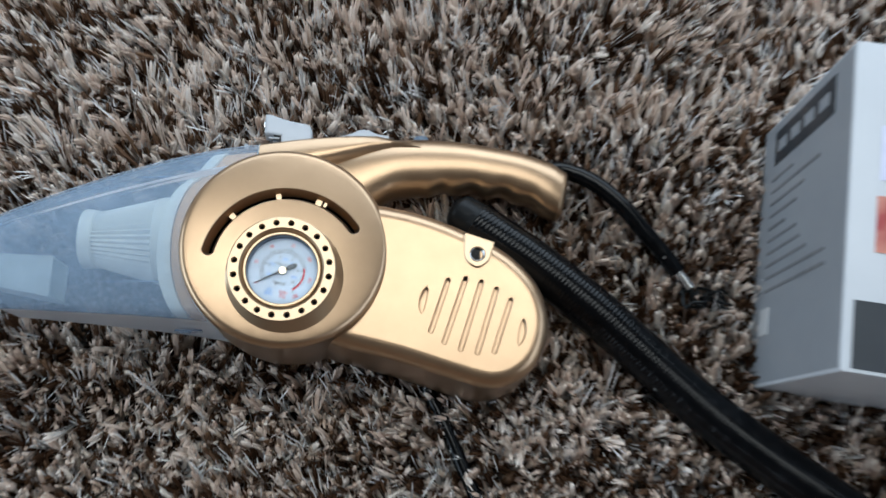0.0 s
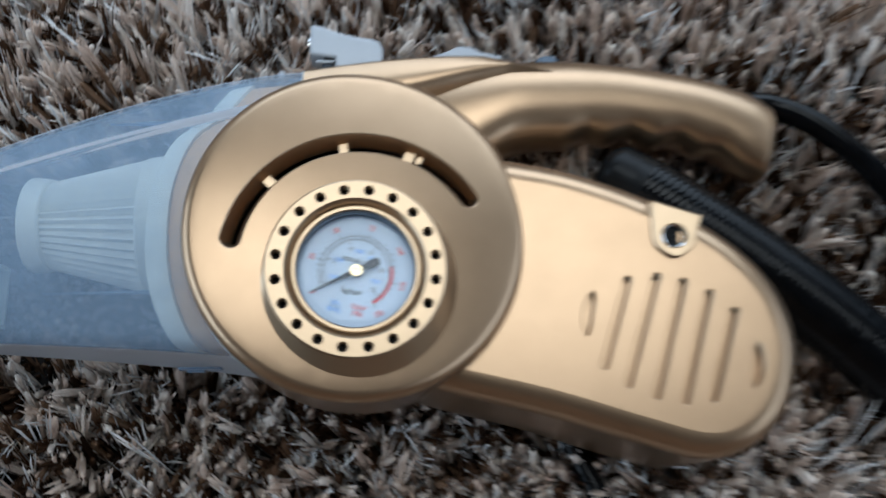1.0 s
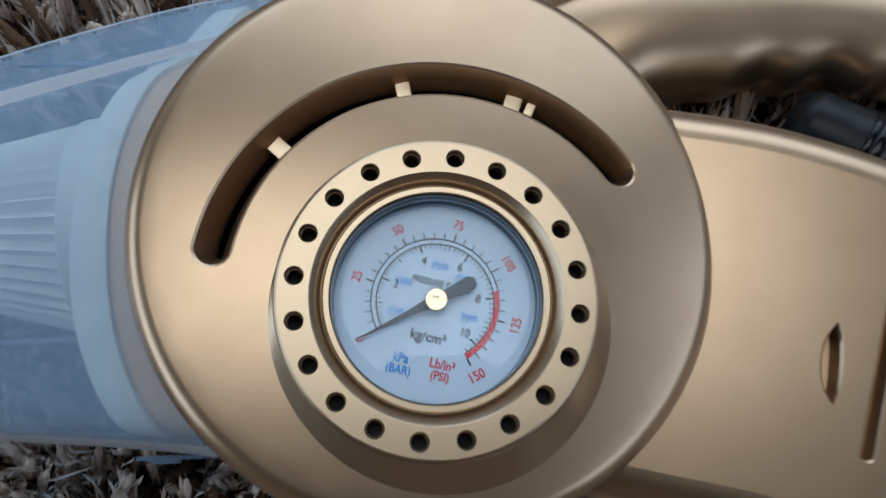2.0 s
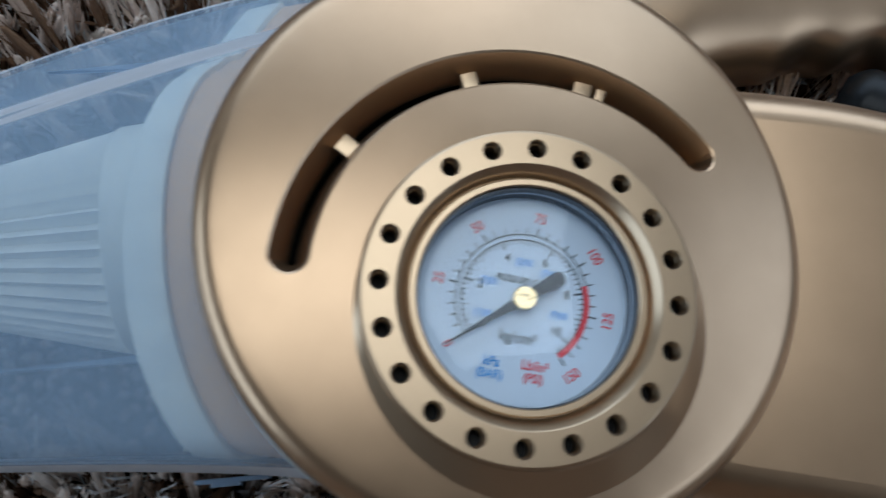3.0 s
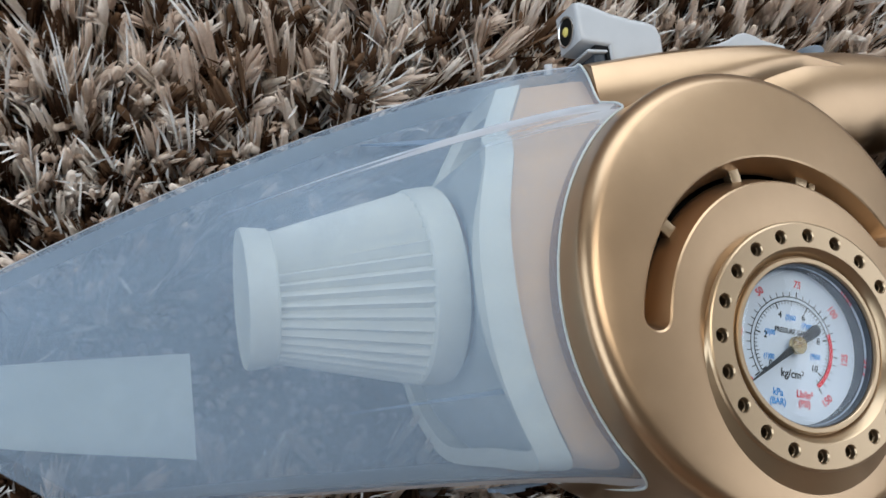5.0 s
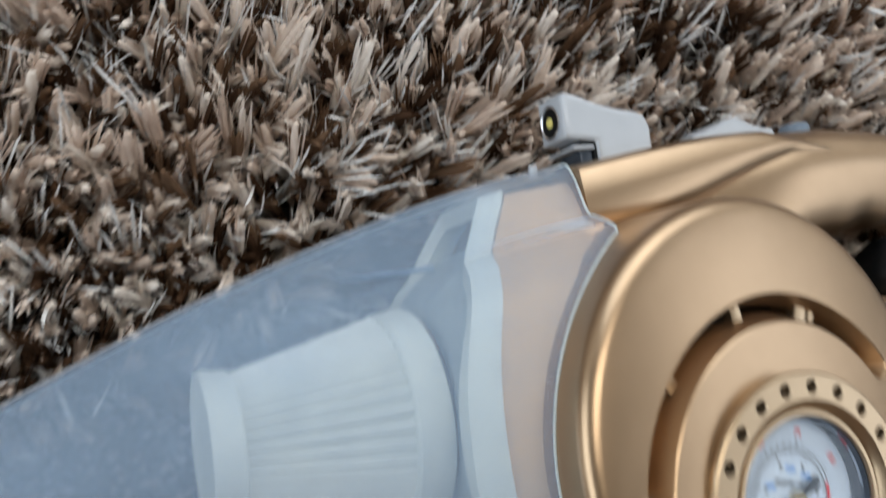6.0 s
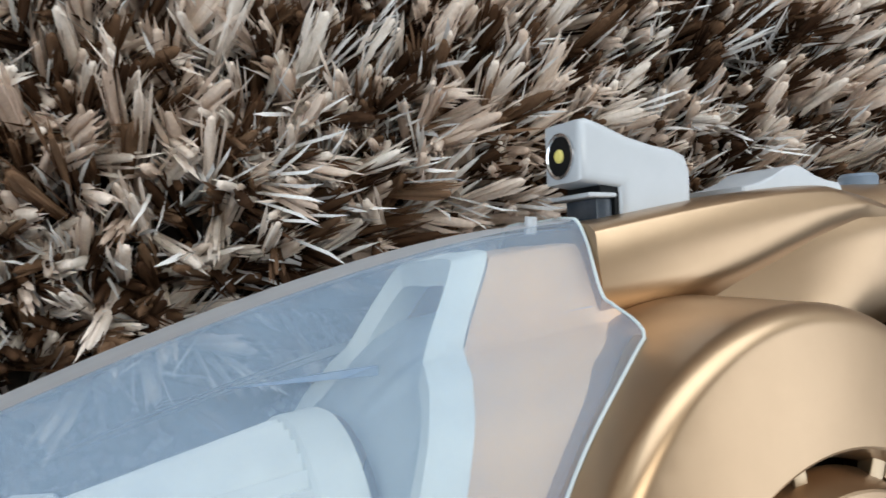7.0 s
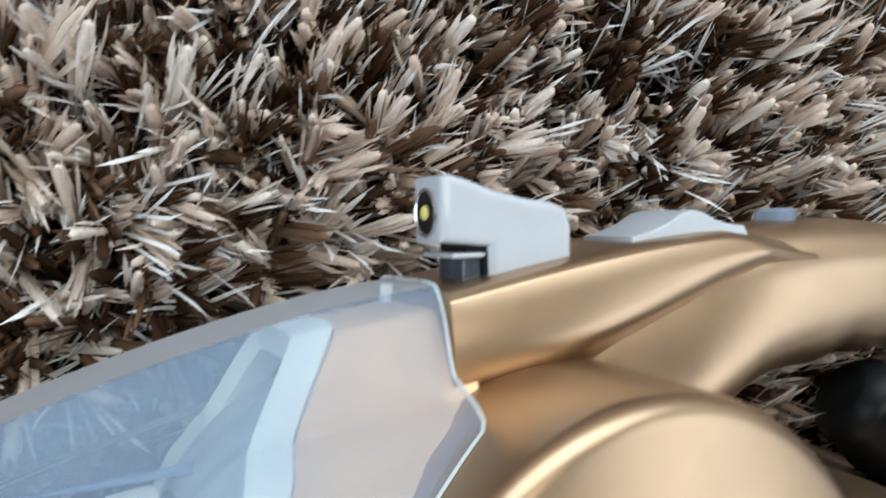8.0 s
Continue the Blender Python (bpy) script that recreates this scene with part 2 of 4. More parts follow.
def spline(points, per=8, closed=True):
    """Catmull-Rom through the points (tuples of any length)."""
    n, out = len(points), []
    segs = n if closed else n - 1
    for i in range(segs):
        if closed:
            p0, p1, p2, p3 = (points[(i + k - 1) % n] for k in range(4))
        else:
            p0, p1, p2, p3 = (points[min(max(i + k - 1, 0), n - 1)] for k in range(4))
        for j in range(per):
            t = j / per
            out.append(tuple(0.5 * (2 * b + (c - a) * t + (2 * a - 5 * b + 4 * c - d) * t * t + (3 * b - a - 3 * c + d) * t ** 3) for a, b, c, d in zip(p0, p1, p2, p3)))
    if not closed:
        out.append(tuple(points[-1]))
    return out


def tube(bm, path, radius, n=14, caps=True):
    """A tube along the path; radius is a number or a function of the length run."""
    rings, run = [], 0.0
    up = Vector((0, 0, 1))
    pts = [Vector(p) for p in path]
    for i, p in enumerate(pts):
        t = (pts[min(i + 1, len(pts) - 1)] - pts[max(i - 1, 0)]).normalized()
        if i:
            run += (p - pts[i - 1]).length
        u = t.cross(up).normalized()
        v = u.cross(t)
        r = radius(run) if callable(radius) else radius
        rings.append([p + r * (math.cos(2 * math.pi * k / n) * u + math.sin(2 * math.pi * k / n) * v) for k in range(n)])
    loft(bm, rings, caps, caps)


def box_mesh(bm, lo, hi, bevel=0.0):
    ret = bmesh.ops.create_cube(bm, size=1)
    for v in ret["verts"]:
        v.co = Vector([lo[k] + (v.co[k] + 0.5) * (hi[k] - lo[k]) for k in range(3)])
    if bevel:
        bmesh.ops.bevel(bm, geom=list({e for v in ret["verts"] for e in v.link_edges}), offset=bevel, segments=3, affect="EDGES", profile=0.6)


def prism(bm, loop, z0, z1, bevel=0.0, segments=3):
    """A loop of (x, y) pulled up from z0 to z1, its edges rounded."""
    lo = [bm.verts.new((x, y, z0)) for x, y in loop]
    hi = [bm.verts.new((x, y, z1)) for x, y in loop]
    n = len(loop)
    fa, fb = bm.faces.new(lo), bm.faces.new(hi)
    for i in range(n):
        bm.faces.new((lo[i], lo[(i + 1) % n], hi[(i + 1) % n], hi[i]))
    if bevel:
        bmesh.ops.recalc_face_normals(bm, faces=bm.faces)
        bmesh.ops.bevel(bm, geom=list(set(fa.edges) | set(fb.edges)), offset=bevel, segments=segments, affect="EDGES", profile=0.6, clamp_overlap=True)
    for f in bm.faces:
        if len(f.verts) > 4:
            f.material_index = 1


def scaled(points):
    return [tuple(c * MM for c in p) for p in points]


def empty(name, m):
    ob = new(name)
    ob.empty_display_size = 0.02
    ob.matrix_world = m
    return ob


# ---------------------------------------------------------------- room
def wall_box(name, lo, hi, mat, label, kind_name="wall"):
    bm = bmesh.new()
    box_mesh(bm, lo, hi)
    return tagged(part(name, bm, mat, smooth=False), label, kind_name, kind="structure")


wall_box("floor", (-2.6, -2.6, -0.14), (2.6, 2.1, -0.046), FLOOR_WOOD, "brown wooden floor under the shag rug", "floor")
# unseen ceiling, its dark tone added to shape reflections in the gold
wall_box("ceiling", (-2.6, -2.6, 2.5), (2.6, 2.1, 2.6), CEILING_DARK, "plain unseen ceiling, dark brown to darken the gold's reflections", "ceiling")
# unseen wall added behind the camera as a warm, dark reflector
wall_box("wall_south", (-2.6, -2.7, -0.14), (2.6, -2.6, 2.6), WARM_BOUNCE, "plain unseen wall, rust brown to warm the gold's reflections")
# unseen walls; their openings are made up to hold the fill lamps
bm = bmesh.new()
for lo, hi in (((-2.7, -2.7, -0.14), (-2.6, -1.95, 2.6)), ((-2.7, 1.35, -0.14), (-2.6, 2.2, 2.6)), ((-2.7, -1.95, -0.14), (-2.6, 1.35, 0.6)), ((-2.7, -1.95, 2.3), (-2.6, 1.35, 2.6))):
    box_mesh(bm, lo, hi)
tagged(part("wall_west", bm, WALL_PAINT, smooth=False), "unseen pale painted wall with a wide opening for an added fill lamp", "wall", kind="structure")
bm = bmesh.new()
for lo, hi in (((2.6, -2.7, -0.14), (2.7, -2.05, 2.6)), ((2.6, 1.05, -0.14), (2.7, 2.2, 2.6)), ((2.6, -2.05, -0.14), (2.7, 1.05, 1.0)), ((2.6, -2.05, 2.3), (2.7, 1.05, 2.6))):
    box_mesh(bm, lo, hi)
tagged(part("wall_east", bm, WALL_PAINT, smooth=False), "unseen pale painted wall with a high opening for an added fill lamp", "wall", kind="structure")
bm = bmesh.new()
for lo, hi in (((-2.6, 2.1, -0.14), (-0.95, 2.2, 2.6)), ((2.35, 2.1, -0.14), (2.6, 2.2, 2.6)), ((-0.95, 2.1, -0.14), (2.35, 2.2, 0.6)), ((-0.95, 2.1, 2.3), (2.35, 2.2, 2.6))):
    box_mesh(bm, lo, hi)
tagged(part("wall_north", bm, WALL_PAINT, smooth=False), "unseen pale painted wall with a wide opening for an added fill lamp", "wall", kind="structure")

# ---------------------------------------------------------------- the vacuum cleaner lies a little askew on the rug
MID = 46 * MM
vacuum = empty("car_vacuum", LEVEL)
tagged(vacuum, "champagne gold handheld car vacuum with pressure gauge, lying on rug", "vacuum cleaner")

DISC = (0.8 * MM, 14.5 * MM)


def face_z(drop=0.0):
    """Height of the disc's face: it leans towards the rear and swells a little in the middle."""
    def at(x, y):
        u, v = x / MM, y / MM
        return (101.3 - 0.095 * u - 0.05 * (v - 14.5) - 0.0012 * (u ** 2 + (v - 14.5) ** 2) - drop) * MM
    return at



BASE, BASE_R = (1.5 * MM, -2.9 * MM), 30.7 * MM


def arc_slot(cx, cy, r0, r1, a0, a1, n=36, cap=8):
    """A curved slot with round ends, counter-clockwise."""
    rm, w = (r0 + r1) / 2, (r1 - r0) / 2
    pts = [(cx + r1 * math.cos(a), cy + r1 * math.sin(a)) for a in np.linspace(a0, a1, n)]
    ex, ey = cx + rm * math.cos(a1), cy + rm * math.sin(a1)
    pts += [(ex + w * math.cos(a1 + b), ey + w * math.sin(a1 + b)) for b in np.linspace(0, math.pi, cap + 2)[1:-1]]
    pts += [(cx + r0 * math.cos(a), cy + r0 * math.sin(a)) for a in np.linspace(a1, a0, n)]
    ex, ey = cx + rm * math.cos(a0), cy + rm * math.sin(a0)
    pts += [(ex + w * math.cos(a0 + math.pi + b), ey + w * math.sin(a0 + math.pi + b)) for b in np.linspace(0, math.pi, cap + 2)[1:-1]]
    return [(float(x), float(y)) for x, y in pts]


def capsule(ax, ay, bx, by, w, n=6):
    """A straight slot with round ends from a to b."""
    t = math.atan2(by - ay, bx - ax)
    pts = [(bx + w * math.cos(t + b), by + w * math.sin(t + b)) for b in np.linspace(-math.pi / 2, math.pi / 2, n)]
    pts += [(ax + w * math.cos(t + b), ay + w * math.sin(t + b)) for b in np.linspace(math.pi / 2, 3 * math.pi / 2, n)]
    return [(float(x), float(y)) for x, y in pts]


def lens_slot(ax, ay, bx, by, bulge, side, n=8):
    """A half-moon slot from a to b that bulges to one side."""
    a, b = Vector((ax, ay)), Vector((bx, by))
    d = b - a
    q = Vector((d.y, -d.x)).normalized() * side
    one = [a + d * t + q * bulge * math.sin(math.pi * t) ** 0.7 for t in np.linspace(0, 1, n)]
    two = [a + d * t - q * bulge * 0.35 * math.sin(math.pi * t) ** 0.6 for t in np.linspace(1, 0, n)[1:-1]]
    pts = [(p.x, p.y) for p in one + two]
    area = sum(p[0] * q2[1] - q2[0] * p[1] for p, q2 in zip(pts, pts[1:] + pts[:1]))
    return pts if area > 0 else pts[::-1]


def build_fan_housing():
    slot = arc_slot(2.3 * MM, 0.8 * MM, 39.2 * MM, 45.1 * MM, radians(35.5), radians(168))
    bm = bmesh.new()
    n = 128
    top = circle(*DISC, 0, 51.9 * MM, n)
    base = circle(*BASE, 0, BASE_R, 96)
    domed_plate(bm, [[p[:2] for p in top], outset(slot, 0.7 * MM), [p[:2] for p in base]], face_z(), 3.4 * MM)
    wall(bm, slot, [(face_z(), 0.7 * MM), (face_z(0.25), 0.25 * MM), (face_z(0.9), 0), (face_z(7.4), -2.35 * MM)])
    prof = [(51.9 + 3.9 * math.sin(a), 3.9 - 3.9 * math.cos(a)) for a in np.linspace(0, math.pi / 2, 10)] + [(55.9, 8.0)]
    rings = [[(x, y, face_z(d)(x, y)) for x, y, _ in circle(*DISC, 0, r * MM, n)] for r, d in prof]
    rings += [circle(*DISC, z * MM, r * MM, n) for r, z in ((56.3, 76), (56.8, 62), (57.0, 46), (56.4, 30), (53, 14), (48, 1), (42, -5), (20, -6))]
    loft(bm, rings, False, True)
    bmesh.ops.remove_doubles(bm, verts=bm.verts, dist=1e-6)
    part("fan_housing", bm, GOLD, vacuum, "round champagne gold housing with curved air slot", 18)
    # added black sheet: the slot's inner darkness as colour
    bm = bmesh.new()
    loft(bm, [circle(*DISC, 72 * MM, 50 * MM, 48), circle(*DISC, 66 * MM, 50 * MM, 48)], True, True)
    part("slot_backing", bm, DARK_INSIDE, vacuum, "black sheet for the dark depth behind the slot")
    for a, w, dr in ((136.5, 3.4, 0.0), (99.5, 3.0, 0.0), (69.5, 3.6, 0.0), (64.6, 2.0, 2.2)):
        bm = bmesh.new()
        zr = face_z(5.0)(43 * MM * math.cos(radians(a)), 43 * MM * math.sin(radians(a)))
        box_mesh(bm, ((39.0 + dr) * MM, -w / 2 * MM, zr - 2.8 * MM), (45.4 * MM, w / 2 * MM, zr), 0.3 * MM)
        bmesh.ops.transform(bm, matrix=Matrix.Translation((2.3 * MM, 0.8 * MM, 0)) @ Matrix.Rotation(radians(a), 4, "Z"), verts=bm.verts)
        part("slot_rib", bm, GOLD_BRIGHT, vacuum)


def build_bezel():
    top = 105 * MM
    bm = bmesh.new()
    n = 120
    base = [(x, y, face_z()(x, y)) for x, y, _ in circle(*BASE, 0, BASE_R, n)]
    rim = circle(0, 0, top - 0.8 * MM, 28.4 * MM, n)
    rings = [base, [Vector(a).lerp(Vector(b), 0.12) for a, b in zip(base, rim)], [Vector(a).lerp(Vector(b), 0.9) for a, b in zip(base, rim)], rim, circle(0, 0, top - 0.2 * MM, 28.1 * MM, n), circle(0, 0, top, 27.7 * MM, n)]
    loft(bm, rings)
    holes = []
    for k in range(20):
        a = radians(9 + 18 * k)
        holes.append([p[:2] for p in circle(25 * MM * math.cos(a), 25 * MM * math.sin(a), 0, 1.72 * MM, 16)])
    face = lambda x, y: top
    plate(bm, [[p[:2] for p in circle(0, 0, 0, 27.7 * MM, n)], [p[:2] for p in circle(0, 0, 0, 22.3 * MM, n)], *holes], face)
    for h in holes:
        wall(bm, h, [(face, 0), (lambda x, y: top - 0.35 * MM, -0.22 * MM), (lambda x, y: top - 1.6 * MM, -0.25 * MM), (lambda x, y: top - 1.7 * MM, -0.36 * MM), (lambda x, y: top - 4.5 * MM, -0.36 * MM)])
    loft(bm, [circle(0, 0, z * MM, r * MM, n) for r, z in ((22.3, 105), (22.0, 104.8), (20.5, 102.4), (20.25, 102.3), (20.1, 103.3), (19.85, 103.6), (18.95, 103.6), (18.75, 103.4), (18.7, 95))])
    bmesh.ops.remove_doubles(bm, verts=bm.verts, dist=1e-6)
    part("bezel", bm, GOLD_BRIGHT, vacuum, "raised gold ring with twenty small round holes", 30)
    # black ring under the holes paints their depth dark
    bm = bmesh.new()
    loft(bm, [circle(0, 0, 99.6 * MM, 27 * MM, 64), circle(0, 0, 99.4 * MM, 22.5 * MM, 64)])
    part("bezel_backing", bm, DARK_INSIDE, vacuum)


def text_mesh(body, size, x, y, z, turn, mat, parent, name="printed_text", squeeze=1.0):
    cu = bpy.data.curves.new("text", "FONT")
    cu.body, cu.size, cu.align_x, cu.align_y, cu.resolution_u = body, size, "CENTER", "CENTER", 3
    cu.extrude, cu.offset = 0.00003, size * 0.016
    tmp = new("text", cu)
    bpy.context.view_layer.update()
    me = bpy.data.meshes.new_from_object(tmp)
    bpy.data.objects.remove(tmp)
    bpy.data.curves.remove(cu)
    me.transform(Matrix.Translation((x, y, z)) @ Matrix.Rotation(turn, 4, "Z") @ Matrix.Diagonal((squeeze, 1, 1, 1)))
    me.materials.clear()
    me.materials.append(mat)
    me.name = name
    ob = new(name, me)
    ob.parent = parent
    return ob


def build_gauge():
    z = 97.5 * MM
    bm = bmesh.new()
    loft(bm, [circle(0, 0, h * MM, r * MM, 72) for r, h in ((18.69, 102.6), (18.45, 102.6), (18.4, 97), (18.3, 95.6), (18.69, 95.6))])
    gauge = part("pressure_gauge", bm, GAUGE_RIM, vacuum, "round pressure gauge with white dial and dark grey rim")
    bm = bmesh.new()
    loft(bm, [circle(0, 0, z - 0.8 * MM, 18.4 * MM, 72), circle(0, 0, z, 18.35 * MM, 72)], True, True)
    part("dial", bm, DIAL_WHITE, gauge, "white dial with red, black and blue scales")
    start, sweep = 205.0, 268.0
    ang = lambda psi: radians(start - sweep * psi / 150)
    lift = z + 0.06 * MM

    def band(bm, r0, r1, p0, p1, n):
        rows = [[(r * math.cos(ang(p)), r * math.sin(ang(p)), lift) for p in np.linspace(p0, p1, n)] for r in (r0, r1)]
        loft(bm, [[(x, y, lift) for x, y, _ in row] for row in rows], closed=False)

    def tick(bm, psi, r0, r1, w):
        a = ang(psi)
        u, v = Vector((math.cos(a), math.sin(a), 0)), Vector((-math.sin(a), math.cos(a), 0))
        bm.faces.new([bm.verts.new(p + Vector((0, 0, lift))) for p in (u * r0 - v * w, u * r1 - v * w, u * r1 + v * w, u * r0 + v * w)])

    bm = bmesh.new()
    band(bm, 11.55 * MM, 11.8 * MM, 0, 150, 90)
    band(bm, 10.6 * MM, 10.85 * MM, 0, 150, 90)
    for i in range(31):
        major = i % 5 == 0
        tick(bm, i * 5, 11.7 * MM, (13.2 if major else 12.9) * MM, (0.16 if major else 0.11) * MM)
    for i in range(53):
        kg = i * 0.2
        major, mid = i % 10 == 0, i % 5 == 0
        tick(bm, kg * 150 / 10.55, (9.2 if major else 9.5 if mid else 9.9) * MM, 10.7 * MM, (0.19 if major else 0.10) * MM)
    part("black_scale", bm, INK_BLACK, gauge, "black printed scale")
    bm = bmesh.new()
    lift += 0.04 * MM
    band(bm, 10.8 * MM, 11.75 * MM, 110, 150, 30)
    part("red_zone", bm, INK_RED, gauge, "red printed danger zone")
    for v in (0, 25, 50, 75, 100, 125, 150):
        a = ang(v)
        r = (14.9 if v < 100 else 15.3) * MM
        text_mesh(str(v), 2.5 * MM, r * math.cos(a), r * math.sin(a), lift, a - math.pi / 2 if v < 112 else a + math.pi / 2, INK_RED, gauge, "printed_number", 0.85)
    for v in (0, 2, 4, 6, 8, 10):
        a = ang(v * 150 / 10.55)
        text_mesh(str(v), 2.2 * MM, 7.8 * MM * math.cos(a), 7.8 * MM * math.sin(a), lift, radians(-16), INK_BLACK, gauge, "printed_number", 0.9)
    turn = radians(-15)
    c, s = math.cos(turn), math.sin(turn)
    put = lambda body, size, x, y, mat, sq: text_mesh(body, size * MM, (x * c - y * s) * MM, (x * s + y * c) * MM, lift, turn, mat, gauge, "printed_text", sq)
    for v, x, y in (("(1)00", -6.5, -3.4), ("(3)00", -6.4, 2.3), ("(5)00", -0.7, 6.6), ("(7)00", 4.0, 5.3), ("(9)00", 6.6, -1.5)):
        put(v, 1.75, x, y, INK_BLUE, 0.8)
    put("PRESSURE GAUGE", 1.7, 0.3, 3.3, INK_BLACK, 0.8)
    put("kg/cm\u00b2", 2.7, 0.2, -6.6, INK_BLACK, 0.9)
    put("kPa", 2.4, -3.7, -11.3, INK_BLUE, 0.85)
    put("(BAR)", 2.2, -3.7, -13.4, INK_BLUE, 0.85)
    put("Lb/in\u00b2", 2.4, 3.8, -10.9, INK_RED, 0.85)
    put("(PSI)", 2.2, 3.8, -13.0, INK_RED, 0.85)
    bm = bmesh.new()
    a = radians(205)
    u, v = Vector((math.cos(a), math.sin(a), 0)), Vector((-math.sin(a), math.cos(a), 0))
    shape = [(16.0, 0.12), (6.0, 0.55), (2.5, 0.85), (0, 1.2), (-3.0, 0.9), (-4.2, 1.15), (-7.0, 1.35), (-7.8, 1.0), (-8.1, 0.4)]
    loop = [u * r + v * w for r, w in shape] + [u * r - v * w for r, w in reversed(shape)]
    prism(bm, [(p.x * MM, p.y * MM) for p in loop], z + 1.5 * MM, z + 1.85 * MM)
    part("needle", bm, INK_BLACK, gauge, "black tapered needle at zero", smooth=False)
    bm = bmesh.new()
    loft(bm, [circle(0, 0, z + h * MM, r * MM, 32) for r, h in ((2.1, 1.4), (2.1, 2.5), (1.9, 2.75), (0.7, 2.75), (0.6, 2.2))], False, True)
    part("hub", bm, BRASS, gauge, "brass needle hub")
    bm = bmesh.new()
    loft(bm, [circle(0, 0, h * MM, r * MM, 64) for r, h in ((18.2, 100.6), (18.2, 101.3), (17.2, 101.9), (16.4, 101.9), (12, 102.0), (6, 102.1), (0.4, 102.1))], False, True)
    gl = part("gauge_glass", bm, GLASS, gauge, "clear domed gauge glass")
    gl.visible_shadow = False


TAIL = spline(scaled([(28, 46.3), (50, 42.5), (74, 37), (99, 27), (122, 14), (137, -2), (143, -18), (142.5, -33), (136, -48), (124, -57.5), (110, -60), (91, -55), (61, -45.5), (25, -36), (10, -26), (41, -6), (44.5, 22)]), 8)
TAIL = TAIL if sum(p[0] * q[1] - q[0] * p[1] for p, q in zip(TAIL, TAIL[1:] + TAIL[:1])) > 0 else TAIL[::-1]


def tail_z(drop):
    return lambda x, y: (95.6 + 0.11 * (x / MM - 90) - drop) * MM


def build_rear_housing():
    bm = bmesh.new()
    slots = [capsule(ax * MM, ay * MM, bx * MM, by * MM, 1.1 * MM) for ax, ay, bx, by in ((79.5, -30, 88.7, -2.2), (86.7, -36, 98.2, -1.3), (95.4, -39.8, 106.7, -3.2), (104.3, -41.6, 114.8, -7.2), (113.2, -41.0, 122.4, -13.2))]
    slots += [lens_slot(77.5 * MM, -5.5 * MM, 74.5 * MM, -20.5 * MM, 2.5 * MM, 1), lens_slot(129 * MM, -23 * MM, 126 * MM, -38 * MM, 2.5 * MM, -1)]
    slots = [s if sum(p[0] * q[1] - q[0] * p[1] for p, q in zip(s, s[1:] + s[:1])) > 0 else s[::-1] for s in slots]
    inner = outset(TAIL, -8.5 * MM)
    plate(bm, [inner, *[outset(s, 0.5 * MM) for s in slots]], tail_z(0))
    for s in slots:
        wall(bm, s, [(tail_z(0), 0.5 * MM), (tail_z(0.4), 0.05 * MM), (tail_z(4.6), 0)])
    levels = [(tail_z(8.5 - 8.5 * math.cos(a)), -8.5 * MM + 8.5 * MM * math.sin(a)) for a in np.linspace(0, math.pi / 2, 12)]
    levels += [(lambda x, y: 74 * MM, 1.2 * MM), (lambda x, y: 60 * MM, 2.6 * MM), (lambda x, y: MID, 3.2 * MM), (lambda x, y: 30 * MM, 2.4 * MM), (lambda x, y: 14 * MM, 0), (lambda x, y: 4 * MM, -7 * MM), (lambda x, y: 2 * MM, -16 * MM)]
    wall(bm, TAIL, levels)
    bmesh.ops.remove_doubles(bm, verts=bm.verts, dist=1e-6)
    part("rear_housing", bm, GOLD, vacuum, "champagne gold rear housing with slanted vents")
    bm = bmesh.new()
    plate(bm, [[p for p in outset(capsule(82 * MM, -22 * MM, 120 * MM, -24 * MM, 21 * MM, 12), 0)]], tail_z(4.4))
    part("vent_floor", bm, GOLD, vacuum, "gold recess floor behind the vents")
    # charging socket on a pale plate at the upper edge
    plate_loop = spline(scaled([(97.5, 24.5), (97.2, 16), (98.2, 9), (104, 4.8), (110, 8.0), (112.2, 13.5), (113.8, 18.8)]), 6, False)
    plate_loop = plate_loop[::-1] if sum(p[0] * q[1] - q[0] * p[1] for p, q in zip(plate_loop, plate_loop[1:] + plate_loop[:1])) < 0 else plate_loop
    hole = [p[:2] for p in circle(104.3 * MM, 12 * MM, 0, 4.4 * MM, 32)]
    bm = bmesh.new()
    plate(bm, [outset(plate_loop, -0.5 * MM), hole], tail_z(-1.8))
    wall(bm, plate_loop, [(tail_z(-1.8), -0.5 * MM), (tail_z(-1.4), 0), (tail_z(6), 0)])
    wall(bm, hole, [(tail_z(-1.8), 0), (tail_z(-1.4), -0.3 * MM), (tail_z(0), -0.3 * MM)])
    bmesh.ops.remove_doubles(bm, verts=bm.verts, dist=1e-6)
    part("socket_plate", bm, GOLD_BRIGHT, vacuum, "pale gold plate round the socket")
    bm = bmesh.new()
    zc = tail_z(0)(0.1043, 0) / MM
    loft(bm, [circle(104.3 * MM, 12 * MM, (zc + h) * MM, r * MM, 32) for r, h in ((4.1, 0), (4.1, 1.5), (3.9, 1.7), (3.5, 1.4), (3.4, 0.1))])
    part("socket_ring", bm, CHROME, vacuum, "chrome socket ring")
    bm = bmesh.new()
    loft(bm, [circle(104.3 * MM, 12 * MM, (zc + h) * MM, r * MM, 32) for r, h in ((3.45, 0.5), (3.2, 0.5), (2.9, 0.2), (0.9, 0.2), (0.8, 0.9))], False, True)
    part("socket", bm, BLACK_PLASTIC, vacuum, "black round charging socket")


def superellipse(a, b, n, e):
    out = []
    for i in range(n):
        t = 2 * math.pi * i / n
        c, s = math.cos(t), math.sin(t)
        out.append((a * math.copysign(abs(c) ** (2 / e), c), b * math.copysign(abs(s) ** (2 / e), s)))
    return out


